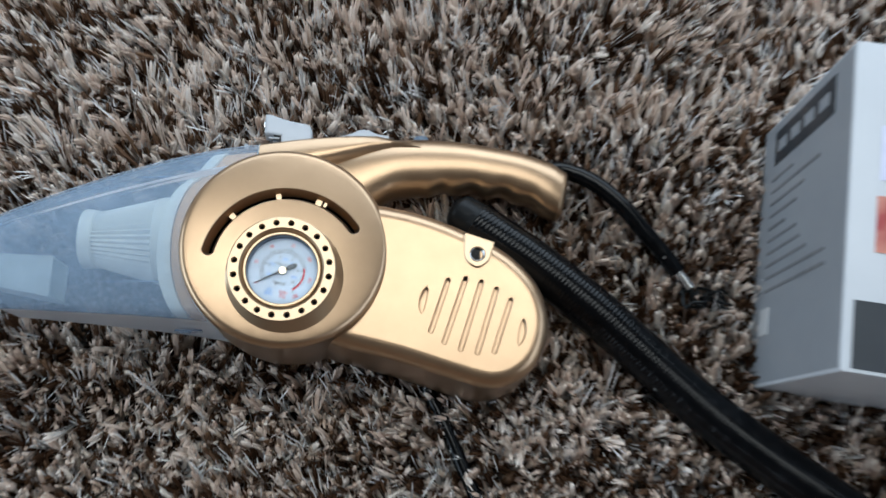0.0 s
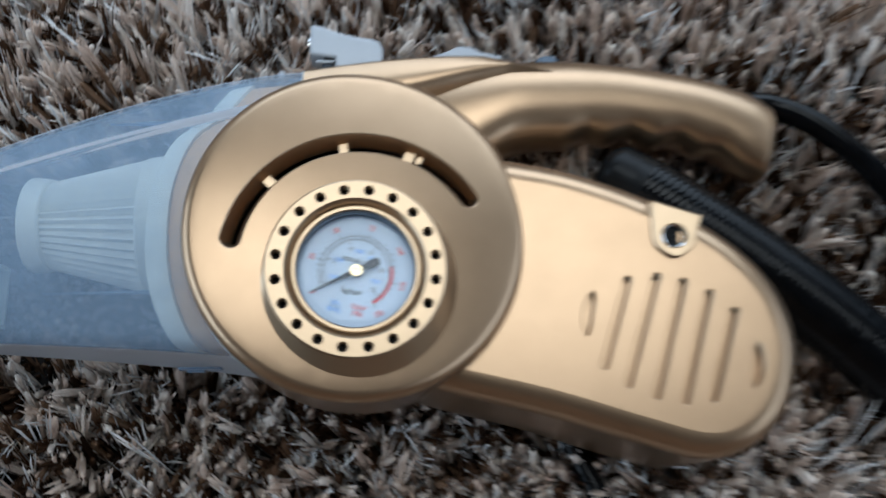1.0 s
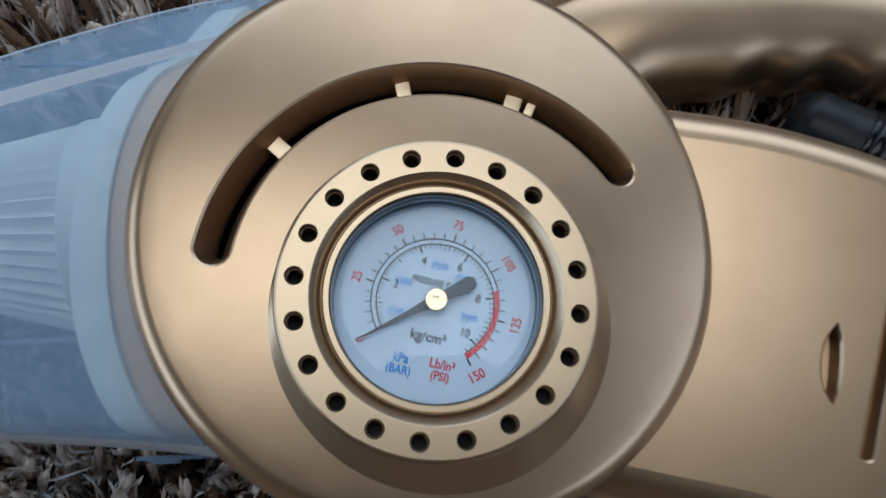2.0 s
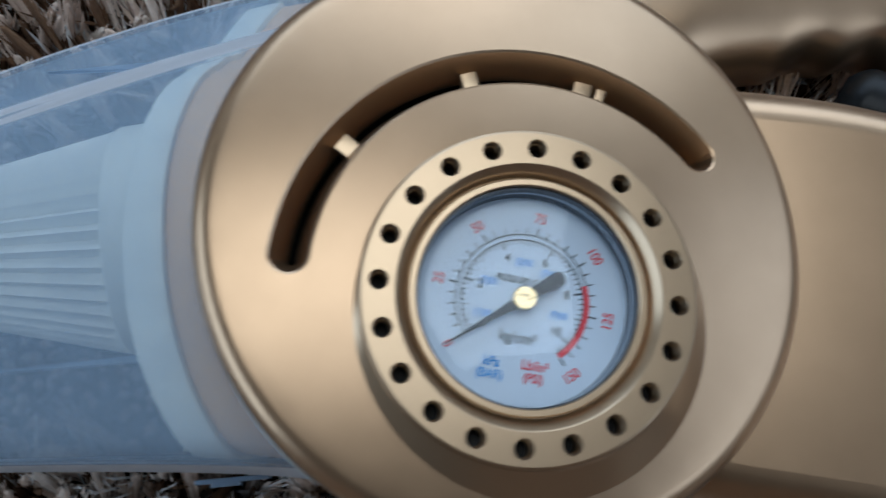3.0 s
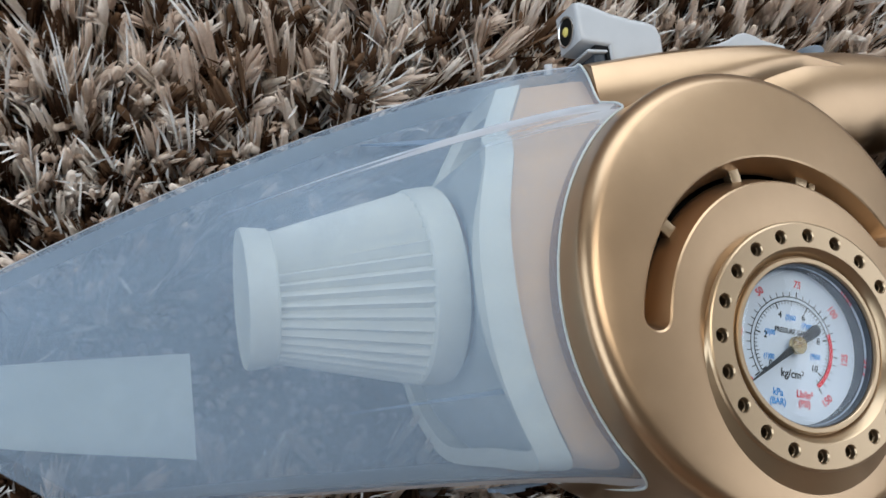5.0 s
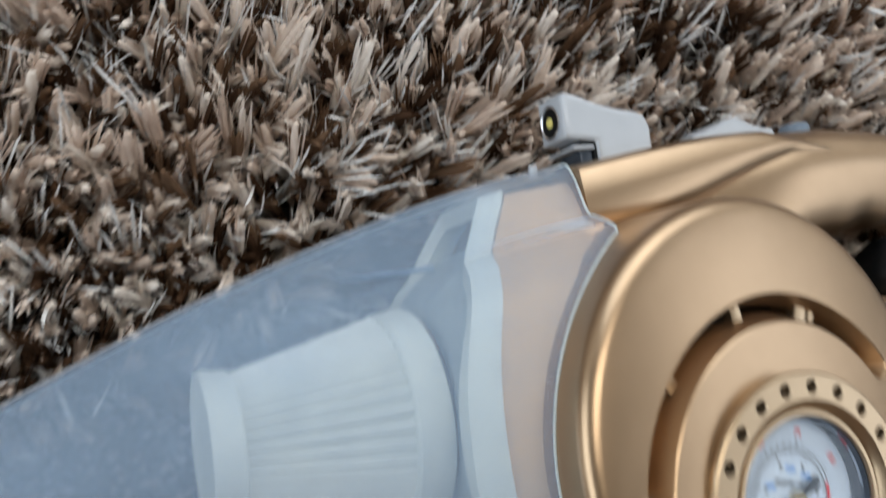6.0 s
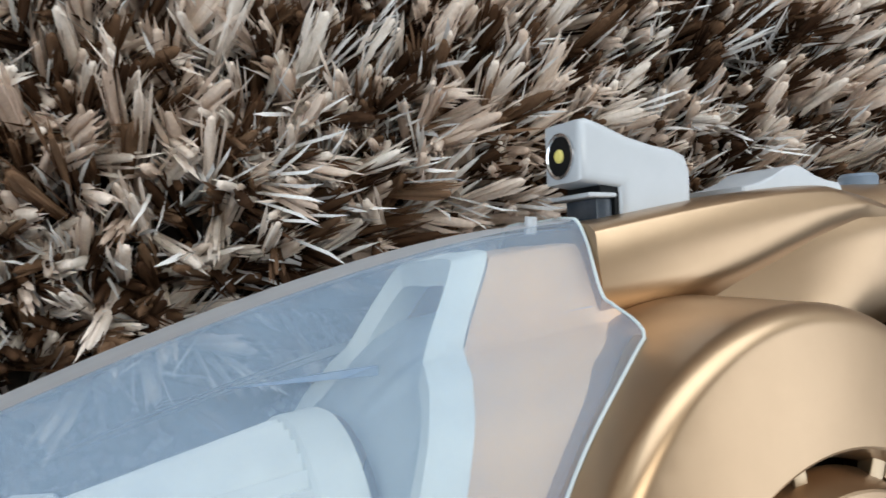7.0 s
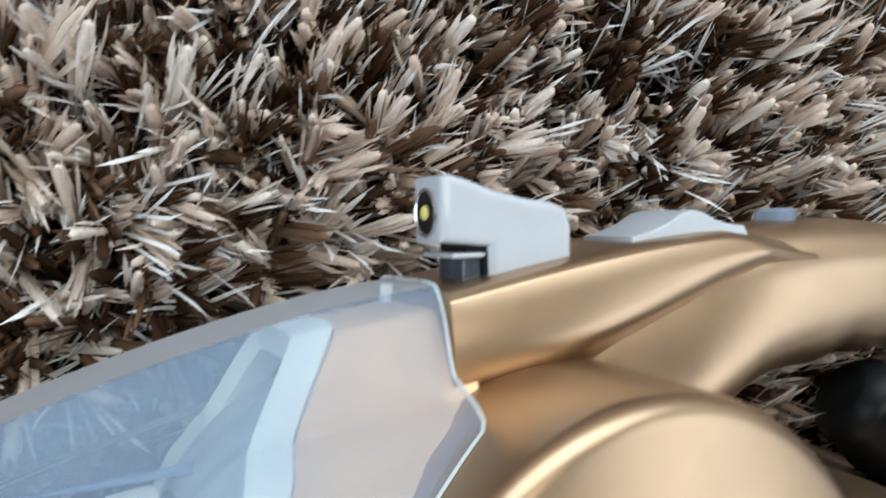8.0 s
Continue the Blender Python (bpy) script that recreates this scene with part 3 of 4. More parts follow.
def build_handle():
    stations = spline([(-6, 84, -6, 40, 11), (14, 89, 13, 38, 12.5), (30, 92.5, 28, 41, 14), (42, 94.5, 40, 46.5, 15.2), (53, 95.5, 51.5, 53.5, 15.8), (64, 96, 62.5, 59, 15.8), (83, 96.8, 81, 61.5, 15), (103, 95.7, 100, 63.5, 14.5), (121, 93.4, 117, 62.0, 14.3), (136, 90.8, 131, 60.5, 14.2), (149, 87.4, 142.5, 56.5, 14), (159, 84, 151.5, 50.5, 13.6), (164.5, 80.5, 158, 47.5, 13)], 8, False)
    rings = []

    def ring(tx, ty, bx, by, h, shrink=0.0, wave=0.0):
        t, b = Vector((tx, ty)), Vector((bx, by))
        c, ax = (t + b) / 2, (t - b)
        a = ax.length / 2 - shrink
        ax.normalize()
        out = []
        for p, q in superellipse(a, h - shrink, 48, 2.3):
            p -= wave * max(0.0, -p / a) ** 3
            out.append(Vector(((c.x + ax.x * p) * MM, (c.y + ax.y * p) * MM, 47 * MM + q * MM)))
        return out

    for i, (tx, ty, bx, by, h) in enumerate(stations):
        x = bx
        wave = 1.3 * math.cos(2 * math.pi * (x - 98) / 18.5) * min(1, max(0, (x - 72) / 15)) * min(1, max(0, (150 - x) / 12))
        rings.append(ring(tx, ty, bx, by, h, 0.0, wave))
    tx, ty, bx, by, h = stations[-1]
    for k in range(1, 6):
        a = k / 5 * math.pi / 2
        dx, dy = 4.5 * math.sin(a) * 0.93, -4.5 * math.sin(a) * 0.25
        rings.append(ring(tx + dx, ty + dy, bx + dx, by + dy, h, 4.5 * (1 - math.cos(a))))
    bm = bmesh.new()
    loft(bm, rings, True, True)
    part("handle", bm, GOLD, vacuum, "gold handle with finger grips", 60)
    # flat saddle that carries the lamp and the switch
    rings = []
    for t in np.linspace(0, 1, 36):
        x = -21 + 121 * t
        top = 85.8 + 9.2 * math.sin(min(1, (x + 21) / 80) * math.pi / 2)
        fold = float(np.interp(x, (-21, 0, 21, 44, 57, 70, 90, 100), (70.8, 74, 79.5, 86.3, 89, 90.2, 90.5, 89)))
        top -= 0.16 * max(0, x - 48)
        hi, lo = 20.0 - 8.0 * t ** 2, 13.5 - 4.5 * t
        fold = min(fold, top - 4)
        prof = [(top, 0), (top, hi - 6), (top - 0.6, hi - 3.4), (top - 1.7, hi - 1.9), (top - 2.2, hi - 1.5), (fold + (top - fold) * 0.4, hi - 0.5), (fold + 0.2 * (top - fold), hi), (fold, hi - 0.4), (fold - 1.8, hi - 1.2), (fold - 3.8, hi - 3.2), (fold - 5.8, lo + 1.6), (fold - 8, lo + 0.4), (fold - 10, lo), (min(fold - 11, 40 + max(0, x - 25)), lo)]
        prof += [(y, -z) for y, z in reversed(prof[1:])]
        rings.append([(x * MM, y * MM, MID + z * MM) for y, z in prof])
    bm = bmesh.new()
    loft(bm, rings, True, True)
    part("saddle", bm, GOLD, vacuum, "gold top ridge behind the nozzle", 50)


build_fan_housing()
build_bezel()
build_gauge()
build_rear_housing()
build_handle()

# nozzle: cross-sections given from the top edge round to the lower edge
COLLAR = [(86.5, 0), (86.5, 10), (84.5, 14.5), (72.5, 21), (70, 25), (66, 33), (56, 41), (35, 44.5), (6, 45), (-16, 44.5), (-25, 42), (-28.5, 30), (-29, 0)]
MOUTH = [(20, 0), (20, 7), (19, 11), (17, 14), (16, 15), (14, 16), (9, 17), (4, 17), (-2, 17), (-10, 17), (-15.5, 15.5), (-17, 11), (-17, 0)]


def nozzle_section(control):
    full = control + [(y, -z) for y, z in reversed(control[1:-1])]
    return spline(full, 6)


SEC0, SEC1 = nozzle_section(COLLAR), nozzle_section(MOUTH)


def nozzle_point(i, s, shrink=0.0, grow=0.0):
    """Point i of the section at s (0 at the collar, 1 at the mouth)."""
    (y0, z0), (y1, z1) = SEC0[i], SEC1[i]
    u = max(-1.0, min(1.0, (y0 - 14.5) / 56))
    x0 = 0.6 - 56.0 * math.sqrt(max(0.0, 1 - u * u)) if y0 < 66 else -23 + (y0 - 66) * 0.1
    x0 = min(x0, -21.5) if y0 > 14 else min(x0, -33)
    x1 = -157 - (y1 + 17) * 1.32
    k = (y0 + 28.5) / 115
    p = 1.45 * k + 0.6 * (1 - k)
    y = y0 + (y1 - y0) * s ** p
    z = z0 + (z1 - z0) * s ** 0.85
    x = x0 + (x1 - x0) * s
    if shrink:
        r = math.hypot(y - 28, z)
        y, z = 28 + (y - 28) * (1 - shrink / r), z * (1 - shrink / r)
    return Vector((x * MM, y * MM, MID + z * MM))


def nozzle_at_x(i, x, shrink):
    lo, hi = -0.2, 1.0
    if nozzle_point(i, 0.0, shrink).x < x * MM:
        return nozzle_point(i, 0.0, shrink)
    lo = 0.0
    for _ in range(24):
        mid = (lo + hi) / 2
        if nozzle_point(i, mid, shrink).x > x * MM:
            lo = mid
        else:
            hi = mid
    return nozzle_point(i, lo, shrink)


def build_nozzle():
    n = len(SEC0)
    steps = [0, 0.004, 0.02] + list(np.linspace(0.05, 1, 34))
    bm = bmesh.new()
    rings = [[nozzle_point(i, s, -0.6 if s < 0.003 else 0.0) for i in range(n)] for s in steps]
    inner = [[nozzle_point(i, s, 1.5) for i in range(n)] for s in reversed(steps)]
    vs = loft(bm, rings + inner)
    for i in range(n):
        bm.faces.new((vs[-1][i], vs[-1][(i + 1) % n], vs[0][(i + 1) % n], vs[0][i]))
    nozzle = part("nozzle", bm, CLEAR, vacuum, "cloudy clear plastic nozzle and dust bowl", 40)
    bm = bmesh.new()
    rim = [nozzle_point(i, 0.0, -0.5) for i in range(n)]
    tube(bm, rim + rim[:1], 0.32 * MM, 8)
    part("lip", bm, FROSTED, nozzle, "pale edge of the clear nozzle")
    seal_x = lambda y: -66 + 16.5 * (abs(y - 20) / 58) ** 2.2
    bm = bmesh.new()
    ring = lambda dx, sh: [nozzle_at_x(i, seal_x(SEC0[i][0]) + dx, sh) for i in range(n)]
    loft(bm, [ring(-4, 3.0), ring(3.4, 3.0), ring(3.4, 8), ring(-4, 8), ring(-4, 3.0)])
    part("seal", bm, CREAM_RUBBER, vacuum, "cream rubber seal ring", 40)
    bm = bmesh.new()
    loft(bm, [ring(3.8, 7), ring(3.8, 4.2)] + [[nozzle_point(i, 0.0, 4.2).lerp(p, f) for i, p in enumerate(ring(3.8, 4.2))] for f in (0.7, 0.4, 0.1)] + [[nozzle_point(i, 0.0, 4.2) + Vector((6 * MM, 0, 0)) for i in range(n)]])
    part("inner_collar", bm, COLLAR_BEIGE, vacuum, "champagne collar inside the clear nozzle", 40)
    bm = bmesh.new()
    hub = Vector((0, 28 * MM, MID))
    outer = []
    for p in ring(2, 5):
        arm = Vector((0, p.y, p.z)) - hub
        arm *= min(1.0, (54 if p.y < hub.y else 42) * MM / arm.length)
        outer.append(Vector((p.x, hub.y + arm.y, hub.z + arm.z)))
    mean_x = sum(p.x for p in outer) / n

    def dome(f):
        out = []
        for p in outer:
            a = math.atan2(p.z - MID, p.y - 28 * MM)
            q = Vector((mean_x, 28 * MM + 24 * MM * math.cos(a), MID + 24 * MM * math.sin(a)))
            r = p.lerp(q, f)
            out.append(r - Vector((13 * MM * math.sin(f * math.pi / 2), 0, 0)))
        return out

    loft(bm, [dome(f) for f in np.linspace(0, 1, 9)])
    part("filter_flange", bm, FROSTED, vacuum, "frosted dome behind the filter", 60)
    # pleated filter
    ax, az = 27.5, 48
    circ = lambda x, r, n=96: [Vector((x * MM, (ax + r * math.cos(2 * math.pi * k / n)) * MM, (az + r * math.sin(2 * math.pi * k / n)) * MM)) for k in range(n)]
    bm = bmesh.new()
    m = 168

    def pleat(x, r, depth):
        out = []
        for k in range(m):
            rr = r - depth * (0.5 + 0.5 * math.cos(2 * math.pi * k / m * 42)) + 0.25 * math.sin(k * 1.7)
            a = 2 * math.pi * k / m
            out.append(Vector((x * MM, (ax + rr * math.cos(a)) * MM, (az + rr * math.sin(a)) * MM)))
        return out

    loft(bm, [pleat(x, 16.2 + (25.3 - 16.2) * t, 1.7 + 0.9 * t) for x, t in ((-113, 0), (-104, 0.25), (-95, 0.5), (-86, 0.75), (-77, 1))])
    filt = part("filter", bm, FILTER_CLOTH, vacuum, "white pleated cone filter", 70)
    bm = bmesh.new()
    loft(bm, [circ(-119.2, 16.6), circ(-119.6, 17.3), circ(-118.8, 17.7), circ(-113, 17.2), circ(-112.4, 16.4), circ(-112.4, 12)], True, True)
    part("filter_cap", bm, CREAM_RUBBER, filt, "cream end cap")
    bm = bmesh.new()
    loft(bm, [circ(-77.2, 22), circ(-77.4, 25.0), circ(-76.8, 25.6), circ(-70, 26.4), circ(-69, 26), circ(-69, 22)])
    part("filter_rim", bm, CREAM_RUBBER, filt, "cream filter rim")
    # suction duct and guide ribs inside the bowl
    bm = bmesh.new()
    duct = lambda x, y0, y1, h: [Vector((x * MM, y * MM, MID + z * MM)) for y, z in ((y0, -h), (y1, -h), (y1, h), (y0, h))]
    loft(bm, [duct(-184, 1, 16, 11), duct(-160, -4, 15.5, 12), duct(-133, -9, 14.5, 13), duct(-133, -7.6, 13, 11.6), duct(-160, -2.6, 14, 10.6), duct(-184, 2.4, 14.6, 9.6)])
    part("suction_duct", bm, FROSTED, vacuum, "frosted square suction duct", 30)
    for y0, y1, x0, x1, z in ((61, 62.6, -90, -66, 20), (-3, -1.6, -104, -64, 30)):
        bm = bmesh.new()
        prism(bm, [(x1 * MM, y0 * MM), (x1 * MM, y1 * MM), (x0 * MM, (y0 * 0.4 + y1 * 0.6 - 1.0) * MM)], MID + (z - 1.2) * MM, MID + z * MM)
        part("guide_rib", bm, CLEAR_THIN, vacuum, smooth=False)
    bm = bmesh.new()
    tube(bm, [(-30 * MM, 84 * MM, 56 * MM), (-30 * MM, 87.3 * MM, 56.5 * MM)], 1.2 * MM, 12)
    part("latch_nub", bm, WHITE_PLASTIC, vacuum, "small white latch nub")
    bm = bmesh.new()
    box_mesh(bm, (-63 * MM, -26.7 * MM, 52 * MM), (-48 * MM, -26 * MM, 57 * MM), 0.8 * MM)
    box_mesh(bm, (-60 * MM, -27.4 * MM, 53 * MM), (-54 * MM, -27 * MM, 56 * MM), 0.6 * MM)
    part("latch_tab", bm, CLEAR_THIN, vacuum, "clear latch tab")


build_nozzle()


def build_lamp_and_switch():
    loop = scaled([(-19.5, 94.3), (-9.6, 93.2), (-9.6, 84), (8.8, 86), (9.0, 97), (7.6, 100.3), (4.5, 101.5), (-1, 102.2), (-8, 103.8), (-14, 106), (-17.5, 106.9), (-19.5, 106.4)])
    bm = bmesh.new()
    prism(bm, [(x, y) for x, y in loop], 45.5 * MM, 58.5 * MM, 2.0 * MM, 5)
    lamp = part("work_lamp", bm, WHITE_PLASTIC, vacuum, "white lamp housing on the ridge")
    bm = bmesh.new()
    box_mesh(bm, (-17 * MM, 91.2 * MM, 44 * MM), (-10 * MM, 92.2 * MM, 57.5 * MM), 0.5 * MM)
    part("lamp_ledge", bm, WHITE_PLASTIC, lamp)
    # black boxes stand for the shade in the gap below the lamp
    bm = bmesh.new()
    box_mesh(bm, (-14 * MM, 92.3 * MM, 46 * MM), (-9.7 * MM, 94.2 * MM, 57.2 * MM))
    box_mesh(bm, (-10.6 * MM, 84 * MM, 46 * MM), (-9.65 * MM, 92.3 * MM, 57.4 * MM))
    part("lamp_gap", bm, BLACK_PLASTIC, lamp, "black filler for the shaded gap under the lamp")
    # part of the white body, its shade put in as dark grey
    bm = bmesh.new()
    box_mesh(bm, (-14.5 * MM, 84 * MM, 46 * MM), (-10.7 * MM, 91.1 * MM, 56.6 * MM), 0.4 * MM)
    part("lamp_foot", bm, GAUGE_RIM, lamp, "white lamp's foot, coloured dark grey for its shade")
    turn = Matrix.Translation((-19.6 * MM, 99.8 * MM, 52.0 * MM)) @ Matrix.Rotation(radians(-90), 4, "Y")
    for name, mat, prof, lab in (("lens_rim", CHROME, ((4.7, 0), (4.7, 0.5), (4.3, 0.55), (3.9, 0.2)), "bright lamp reflector rim"), ("reflector", BLACK_PLASTIC, ((4.0, 0.30), (3.8, 0.30), (2.0, 0.25), (0.3, 0.25)), "dark lamp reflector"), ("led", LED_YELLOW, ((1.4, 0.1), (1.4, 0.5), (1.1, 0.8), (0.2, 0.85)), "yellow light-emitting diode, unlit")):
        bm = bmesh.new()
        loft(bm, [circle(0, 0, h * MM, r * MM, 32) for r, h in prof], False, name != "lens_rim")
        bmesh.ops.transform(bm, matrix=turn, verts=bm.verts)
        part(name, bm, mat, lamp, lab)
    bm = bmesh.new()
    prism(bm, scaled([(24, 90), (57, 92), (55, 95.6), (51, 96.0), (47, 97), (43.5, 98.6), (40.5, 99.3), (37.5, 98.7), (33.5, 96.6), (29, 95), (24, 94)]), 40 * MM, 58 * MM, 0.8 * MM)
    part("rocker_switch", bm, WHITE_PLASTIC, vacuum, "white rocker switch on the handle")
    bm = bmesh.new()
    tube(bm, [(76 * MM, 91 * MM, 47 * MM), (76 * MM, 98.4 * MM, 47 * MM), (76 * MM, 99.2 * MM, 47 * MM)], lambda s: 4.8 * MM if s < 0.0078 else 4.2 * MM, 20)
    part("button", bm, CLEAR_THIN, vacuum, "clear button on the handle")


build_lamp_and_switch()

# ---------------------------------------------------------------- hose, cables, box
def rug_z(x, y):
    """Height of the rug's tips at (x, y), both in the vacuum's own millimetres."""
    return 18 + 0.12 * x - 0.035 * y


def build_hose():
    hose = empty("air_hose", LEVEL)
    tagged(hose, "black corrugated air hose lying beside the vacuum on the rug", "hose")
    pts = [(110, 42.5, 52), (123.3, 32.9, 54), (149, 15, 55), (183, -12.5, 56), (214, -41.5, 57), (244.5, -70, 60), (275, -95, 66), (300, -114, 71), (372, -166, 80)]
    path = spline(scaled(pts), 130, False)
    bm = bmesh.new()
    tube(bm, path, lambda s: (13.7 + 0.38 * abs(math.sin(math.pi * s / (2.45 * MM))) ** 0.3) * MM, 28)
    part("hose_body", bm, BLACK_RUBBER, hose, "corrugated black hose", 80)
    bm = bmesh.new()
    tube(bm, spline(scaled([(97, 52.5, 48), (103, 48, 50), (110, 43, 52), (120, 35, 53.5)]), 12, False), lambda s: (12.3 + 1.6 * min(1, max(0, (s - 0.014) / 0.008)) - 4.5 * max(0, 1 - s / 0.006) ** 2) * MM, 32)
    part("cuff", bm, BLACK_PLASTIC, hose, "smooth black end cuff")


def build_cables():
    cord = empty("power_cable", LEVEL)
    tagged(cord, "short black cable with a silver tip from the handle end", "cable")
    bm = bmesh.new()
    tube(bm, spline(scaled([(158, 80, 50), (168, 79.5, 50), (184, 72, 52), (201, 57.5, 53), (215, 41, 52), (227, 26.5, 51), (235, 16, 50)]), 10, False), lambda s: (5.3 + 0.15 * abs(math.sin(math.pi * s / (2.2 * MM)))) * MM, 16)
    part("cable_body", bm, BLACK_RUBBER, cord)
    bm = bmesh.new()
    tube(bm, spline(scaled([(233.5, 18, 51.5), (242, 6, 51.5)]), 4, False), 3.2 * MM, 20)
    part("ferrule", bm, CHROME, cord, "silver metal tip")
    tangle = empty("cord_tangle", LEVEL)
    tagged(tangle, "small tangle of thin black cord on the rug", "cord")
    rnd = random.Random(5)
    for k in range(5):
        pts = [(240 + rnd.uniform(-2, 2), 6 + rnd.uniform(-3, 3), 48)]
        for j in range(7):
            pts.append((240 + j * 4.2 + rnd.uniform(-4, 4), 0.5 + rnd.uniform(-7, 7), 49 + rnd.uniform(-3, 5)))
        bm = bmesh.new()
        tube(bm, spline(scaled(pts), 6, False), 0.9 * MM, 8)
        part("strand", bm, BLACK_PLASTIC, tangle)
    cord2 = empty("lower_cable", LEVEL)
    tagged(cord2, "black cable running out from under the vacuum across the rug", "cable")
    bm = bmesh.new()
    tube(bm, spline(scaled([(74, -38, 28), (84, -58, 31), (93, -77, 33), (103, -100, 34), (113, -122, 35), (128, -160, 36), (150, -205, 37)]), 10, False), 4.2 * MM, 16)
    part("cable_body", bm, BLACK_RUBBER, cord2)


def build_box():
    """A printed cardboard carton standing on the rug."""
    w, d, h = 0.24, 0.166, 0.118
    base = LEVEL @ Vector((0.274, -0.054, 0.0565))
    carton = empty("product_box", Matrix.Translation((base.x, base.y, base.z - 0.012)) @ pose(0, 0, 0, 3.2, 0.6, -9.0))
    tagged(carton, "white printed cardboard product box with dark panel, standing on the rug", "box")
    bm = bmesh.new()
    box_mesh(bm, (0, 0, 0), (w, d, h + 0.012), 0.0012)
    part("carton", bm, CARD_WHITE, carton)
    top = h + 0.012

    def flat(name, mat, axis, a0, a1, b0, b1, label=""):
        bm = bmesh.new()
        e = 0.0004
        if axis == "top":
            box_mesh(bm, (a0, b0, top - 0.001), (a1, b1, top + e))
        else:
            e = 0.0003 if name == "side_panel" else 0.0007
            box_mesh(bm, (-e, a0, b0), (0.001, a1, b1))
        part(name, bm, mat, carton, label, smooth=False)

    flat("dark_panel", CARD_SLATE, "top", 0.0045, w - 0.004, 0.002, 0.034, "dark slate printed panel")
    flat("picture", CARD_LILAC, "top", 0.014, 0.060, 0.094, 0.122, "lilac printed picture")
    flat("picture", CARD_RUST, "top", 0.013, 0.060, 0.058, 0.086, "red and tan printed picture")
    # this side faces away from the light; its shade is painted as grey
    flat("side_panel", CARD_SHADED, "side", 0.002, d - 0.002, 0.002, top - 0.002, "white carton's printed side, greyed for its shade")
    # side face: a framed heading and rows of small print
    flat("heading_bar", CARD_SLATE, "side", 0.136, 0.158, 0.022, 0.108, "black framed heading")
    for b0, b1 in ((0.028, 0.041), (0.048, 0.061), (0.068, 0.081), (0.088, 0.101)):
        bm = bmesh.new()
        box_mesh(bm, (-0.0010, 0.1432, b0), (0.001, 0.1508, b1))
        part("heading_block", bm, CARD_SHADED, carton, smooth=False)
    lengths = (0.033, 0.072, 0.052, 0.042, 0.026, 0.044, 0.050, 0.060, 0.084, 0.086)
    for i, ln in enumerate(lengths):
        y = 0.126 - i * 0.0078
        flat("print_line", CARD_INK, "side", y, y + 0.0017, 0.020, 0.020 + ln)
    bm = bmesh.new()
    box_mesh(bm, (-0.0008, 0.030, 0.016), (0.001, 0.046, 0.030))
    part("stamp", bm, CARD_GREY, carton, "small grey printed stamp", smooth=False)


build_hose()
build_cables()
build_box()

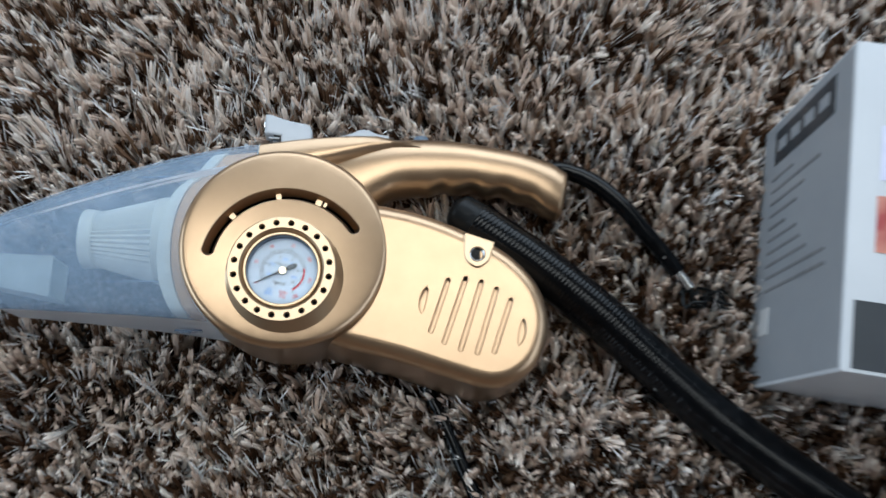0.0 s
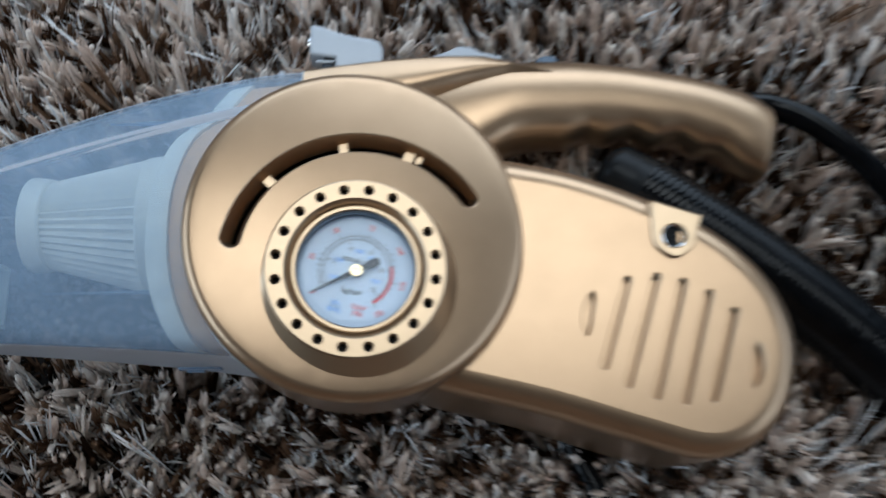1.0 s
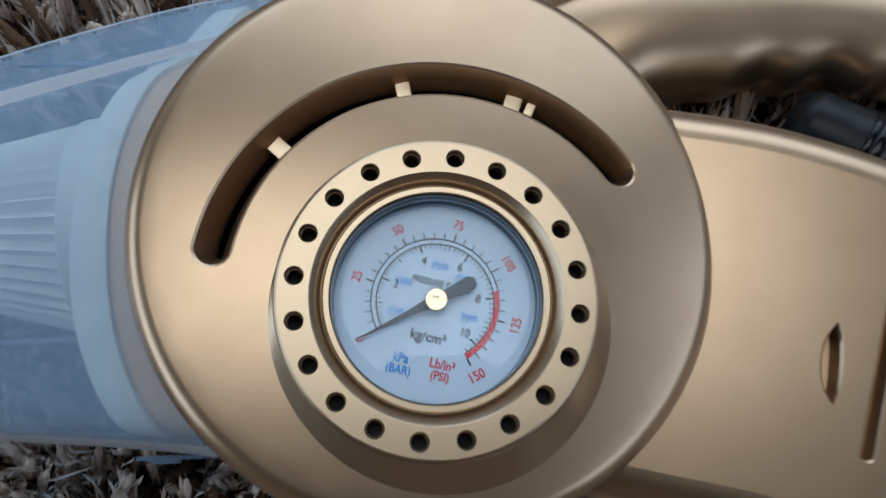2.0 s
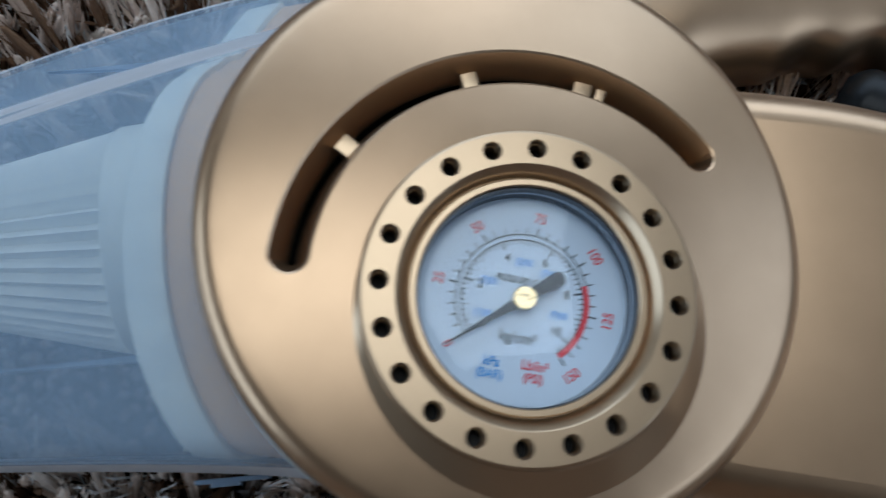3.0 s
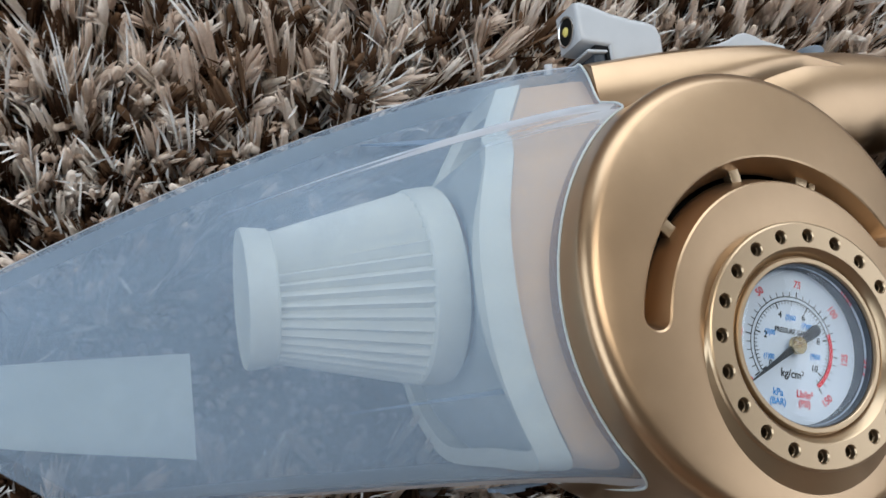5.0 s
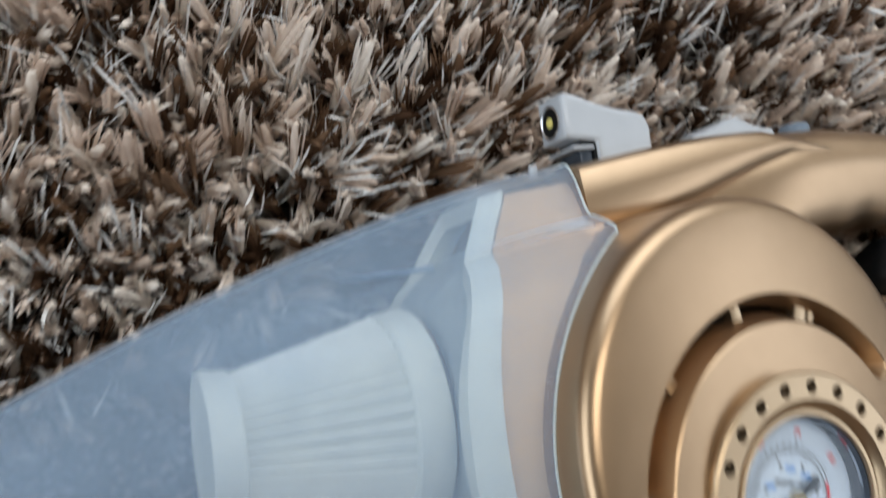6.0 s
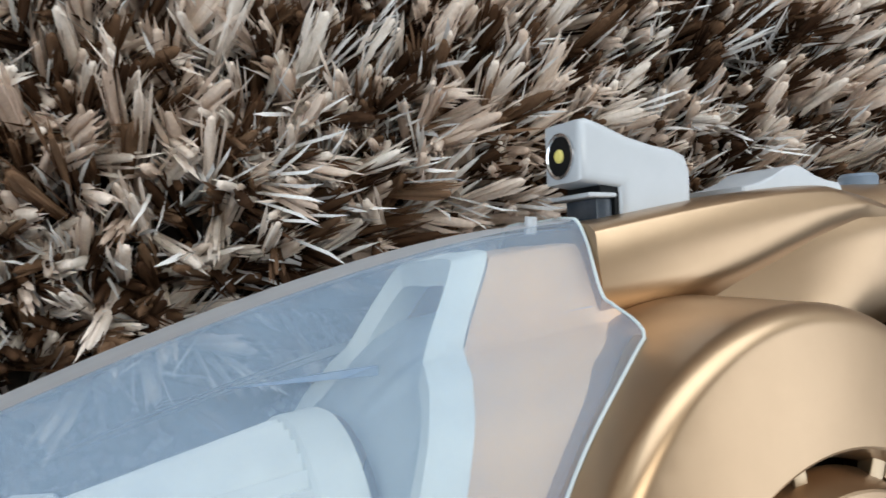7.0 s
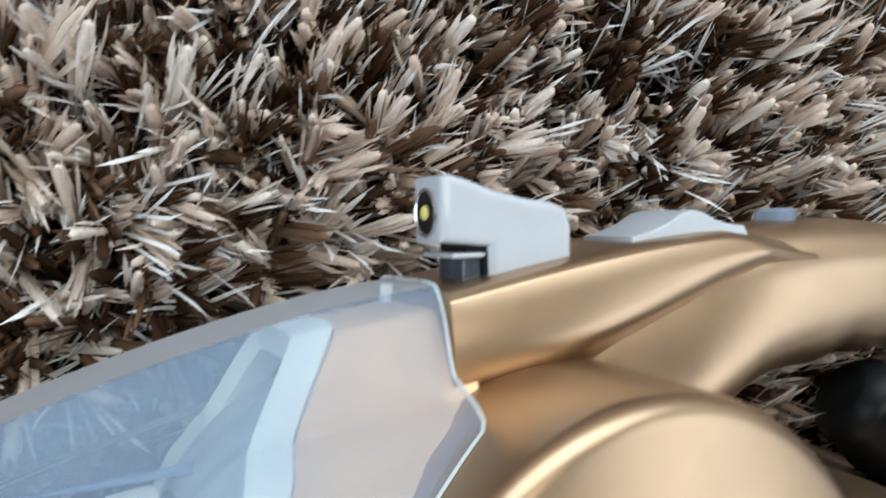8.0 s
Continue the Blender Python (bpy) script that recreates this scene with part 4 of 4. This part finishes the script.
# ---------------------------------------------------------------- shag rug
def build_rug():
    bm = bmesh.new()
    box_mesh(bm, (-0.66, -0.56, -0.045), (0.86, 0.66, -0.032))
    tagged(part("rug_backing", bm, RUG_BACK, smooth=False), "dark brown woven backing of the shag rug", "rug", kind="structure")
    rng = np.random.default_rng(7)
    inv = np.array(LEVEL.inverted())

    def local(p):
        return (p @ inv[:3, :3].T + inv[:3, 3]) / MM

    def field(x, y, s, seed):
        r = np.random.default_rng(seed)
        out = np.zeros_like(x)
        for _ in range(7):
            k = r.normal(0, 1, 2) * s
            out += np.sin(k[0] * x + k[1] * y + r.uniform(0, 6.28))
        return out / 2.6

    def footprint(q):
        """Which tufts are kept, and how far those under the vacuum are pressed down."""
        tail = np.array([(20, 40), (72, 34), (118, 12), (139, -16), (136, -44), (112, -56), (25, -33)])
        inside = np.hypot(q[:, 0] + 1, q[:, 1] - 14) < 47
        poly = np.ones(len(q), bool)
        for a, b in zip(tail, np.roll(tail, -1, 0)):
            poly &= (b[0] - a[0]) * (q[:, 1] - a[1]) - (b[1] - a[1]) * (q[:, 0] - a[0]) < 0
        bowl = (q[:, 0] > -182) & (q[:, 0] < -20) & (q[:, 1] > -22) & (q[:, 1] < 84 + (q[:, 0] + 20) * 0.38)
        grip = (q[:, 0] > -22) & (q[:, 0] < 60) & (q[:, 1] > 50) & (q[:, 1] < 88)
        return ~(inside | poly), np.where(bowl, 0.14, np.where(grip, 0.62, 1.0))

    def pile_mesh(name, verts, tris, mat, label):
        me = bpy.data.meshes.new(name)
        me.vertices.add(len(verts))
        me.vertices.foreach_set("co", verts.astype(np.float32).ravel())
        me.loops.add(tris.size)
        me.loops.foreach_set("vertex_index", tris.astype(np.int32).ravel())
        me.polygons.add(len(tris))
        me.polygons.foreach_set("loop_start", np.arange(0, tris.size, 3, dtype=np.int32))
        me.update(calc_edges=True)
        me.validate()
        me.polygons.foreach_set("use_smooth", [True] * len(me.polygons))
        me.materials.append(mat)
        return tagged(new(name, me), label, "rug", kind="stuff")

    def strands(tip, x, y, per, width, length, lean, spread, fork, name, mat, label, core=0.0):
        """Tufts of flat tapering strands that share their root, round a plump core if there is one."""
        T = len(x)
        flow = field(x, y, 22, 3) * 1.0 + rng.normal(0, 1.3, T) + 1.5
        tilt = np.clip(lean + 0.09 * field(x, y, 45, 4) + rng.normal(0, 0.12, T), 0.02, 1.1)
        L = length * np.clip(1 + 0.16 * rng.normal(0, 1, T) + 0.10 * field(x, y, 30, 9), 0.55, 1.6)
        d = np.stack([np.cos(flow) * np.sin(tilt), np.sin(flow) * np.sin(tilt), np.cos(tilt)], 1)
        d[:, 0] -= 0.12 * np.clip((x + 0.06) / 0.16, -0.2, 1.0)  # the nap leans towards -x, where the west fill lamp stands
        d /= np.linalg.norm(d, axis=1, keepdims=True)
        root = np.stack([x, y, np.full(T, -0.034)], 1)
        keep, short = footprint(local(root))
        L = L * (short if tip < 1 else np.where(short < 0.3, 0.1, short))
        x, y, L, d, root = x[keep], y[keep], L[keep], d[keep], root[keep]
        T = len(x)
        S = T * per
        ti = np.repeat(np.arange(T), per)
        u = np.cross(d, np.array([0.0, 0.0, 1.0]))
        u /= np.linalg.norm(u, axis=1, keepdims=True) + 1e-9
        v = np.cross(u, d)
        a = rng.uniform(0, 2 * np.pi, S)
        rr = np.sqrt(rng.uniform(0, 1, S))
        fat = rng.uniform(0.65, 1.35, T)
        off = (np.cos(a)[:, None] * u[ti] + np.sin(a)[:, None] * v[ti]) * (rr * fat[ti])[:, None]
        Ls = L[ti] * (1.04 - 0.17 * rr * rr + rng.normal(0, 0.03, S))
        droop = np.stack([rng.normal(0, 1, S), rng.normal(0, 1, S), rng.normal(-0.6, 0.6, S)], 1) * fork
        side = np.cross(d[ti], rng.normal(0, 1, (S, 3)))
        side /= np.linalg.norm(side, axis=1, keepdims=True) + 1e-9
        ws = width * rng.uniform(0.7, 1.3, S)
        lev = [0.42, 0.89, 1.0]
        wid = [0.9, 1.05, 0.0]
        spr = [0.62, 1.0, tip]
        pts = []
        for h, w, sp in zip(lev, wid, spr):
            c = root[ti] + d[ti] * (Ls * h)[:, None] + off * spread * sp + droop * (h * h) * Ls[:, None]
            if w:
                pts += [c - side * (ws * w / 2)[:, None], c + side * (ws * w / 2)[:, None]]
            else:
                pts += [c]
        verts = np.concatenate([root] + pts)
        b = [T + k * S + np.arange(S) for k in range(5)]
        tris = np.concatenate([np.stack([ti, b[0], b[1]], 1), np.stack([b[0], b[2], b[3]], 1), np.stack([b[0], b[3], b[1]], 1), np.stack([b[2], b[4], b[3]], 1)])
        if core:
            n, rows = 5, ((0.48, 0.75), (0.84, 1.05), (0.94, 0.7))
            ring = []
            for h, w in rows:
                for k in range(n):
                    g = 2 * np.pi * k / n + h
                    rr = core * w * fat * rng.uniform(0.75, 1.2, T)
                    ring.append(root + d * (L * h)[:, None] + u * (rr * math.cos(g))[:, None] + v * (rr * math.sin(g))[:, None])
            ring.append(root + d * (L * 0.965)[:, None])
            at = len(verts)
            verts = np.concatenate([verts] + ring)
            cells = []
            for i in range(len(rows) - 1):
                for k in range(n):
                    p, q = i * n + k, i * n + (k + 1) % n
                    cells += [(p, q, q + n), (p, q + n, p + n)]
            last = (len(rows) - 1) * n
            cells += [(last + k, last + (k + 1) % n, last + n) for k in range(n)]
            idx = np.arange(T)
            tube_tris = (at + np.array(cells)[:, None, :] * T + idx[None, :, None]).reshape(-1, 3)
            foot = np.concatenate([np.stack([idx, at + k * T + idx, at + (k + 1) % n * T + idx], 1) for k in range(n)])
            tris = np.concatenate([tris, tube_tris, foot])
        return pile_mesh(name, verts, tris, mat, label)

    def scatter(step, jitter, lo=(-0.27, -0.20), hi=(0.46, 0.28)):
        gx, gy = np.meshgrid(np.arange(lo[0], hi[0], step), np.arange(lo[1], hi[1], step))
        gx = gx.ravel() + rng.uniform(-jitter, jitter, gx.size)
        gy = gy.ravel() + rng.uniform(-jitter, jitter, gy.size)
        return gx, gy

    # two yarn colours, mixed in small clumps; each tuft is a soft core wrapped in fibres
    x, y = scatter(0.0034, 0.0028)
    pale = rng.uniform(0, 1, len(x)) < 0.46 + 0.2 * field(x, y, 160, 12)
    strands(0.80, x[~pale], y[~pale], 11, 0.00085, 0.0365, 0.40, 0.0017, 0.035, "brown_rug_pile", PILE_DARK, "dark brown plump fuzzy tufts of the shag rug", 0.00115)
    strands(0.80, x[pale], y[pale], 11, 0.00095, 0.0390, 0.42, 0.0018, 0.035, "beige_rug_pile", PILE_LIGHT, "pale beige plump fuzzy tufts of the shag rug", 0.00125)
    x, y = scatter(0.0080, 0.008)
    strands(1.5, x, y, 5, 0.00078, 0.0425, 0.42, 0.0028, 0.08, "glossy_rug_threads", LUREX, "flat glossy white foil threads among the rug pile")
    # the rest of the rug, coarser
    x, y = scatter(0.0115, 0.008, (-0.64, -0.54), (0.85, 0.65))
    far = (x < -0.262) | (x > 0.452) | (y < -0.192) | (y > 0.272)
    x, y = x[far], y[far]
    pale = rng.uniform(0, 1, len(x)) < 0.5
    strands(0.80, x[~pale], y[~pale], 8, 0.0022, 0.037, 0.30, 0.0048, 0.03, "outer_brown_rug_pile", PILE_DARK, "dark brown tufts towards the rug's edges", 0.0052)
    strands(0.80, x[pale], y[pale], 8, 0.0022, 0.039, 0.30, 0.0048, 0.03, "outer_beige_rug_pile", PILE_LIGHT, "pale beige tufts towards the rug's edges", 0.0052)


build_rug()
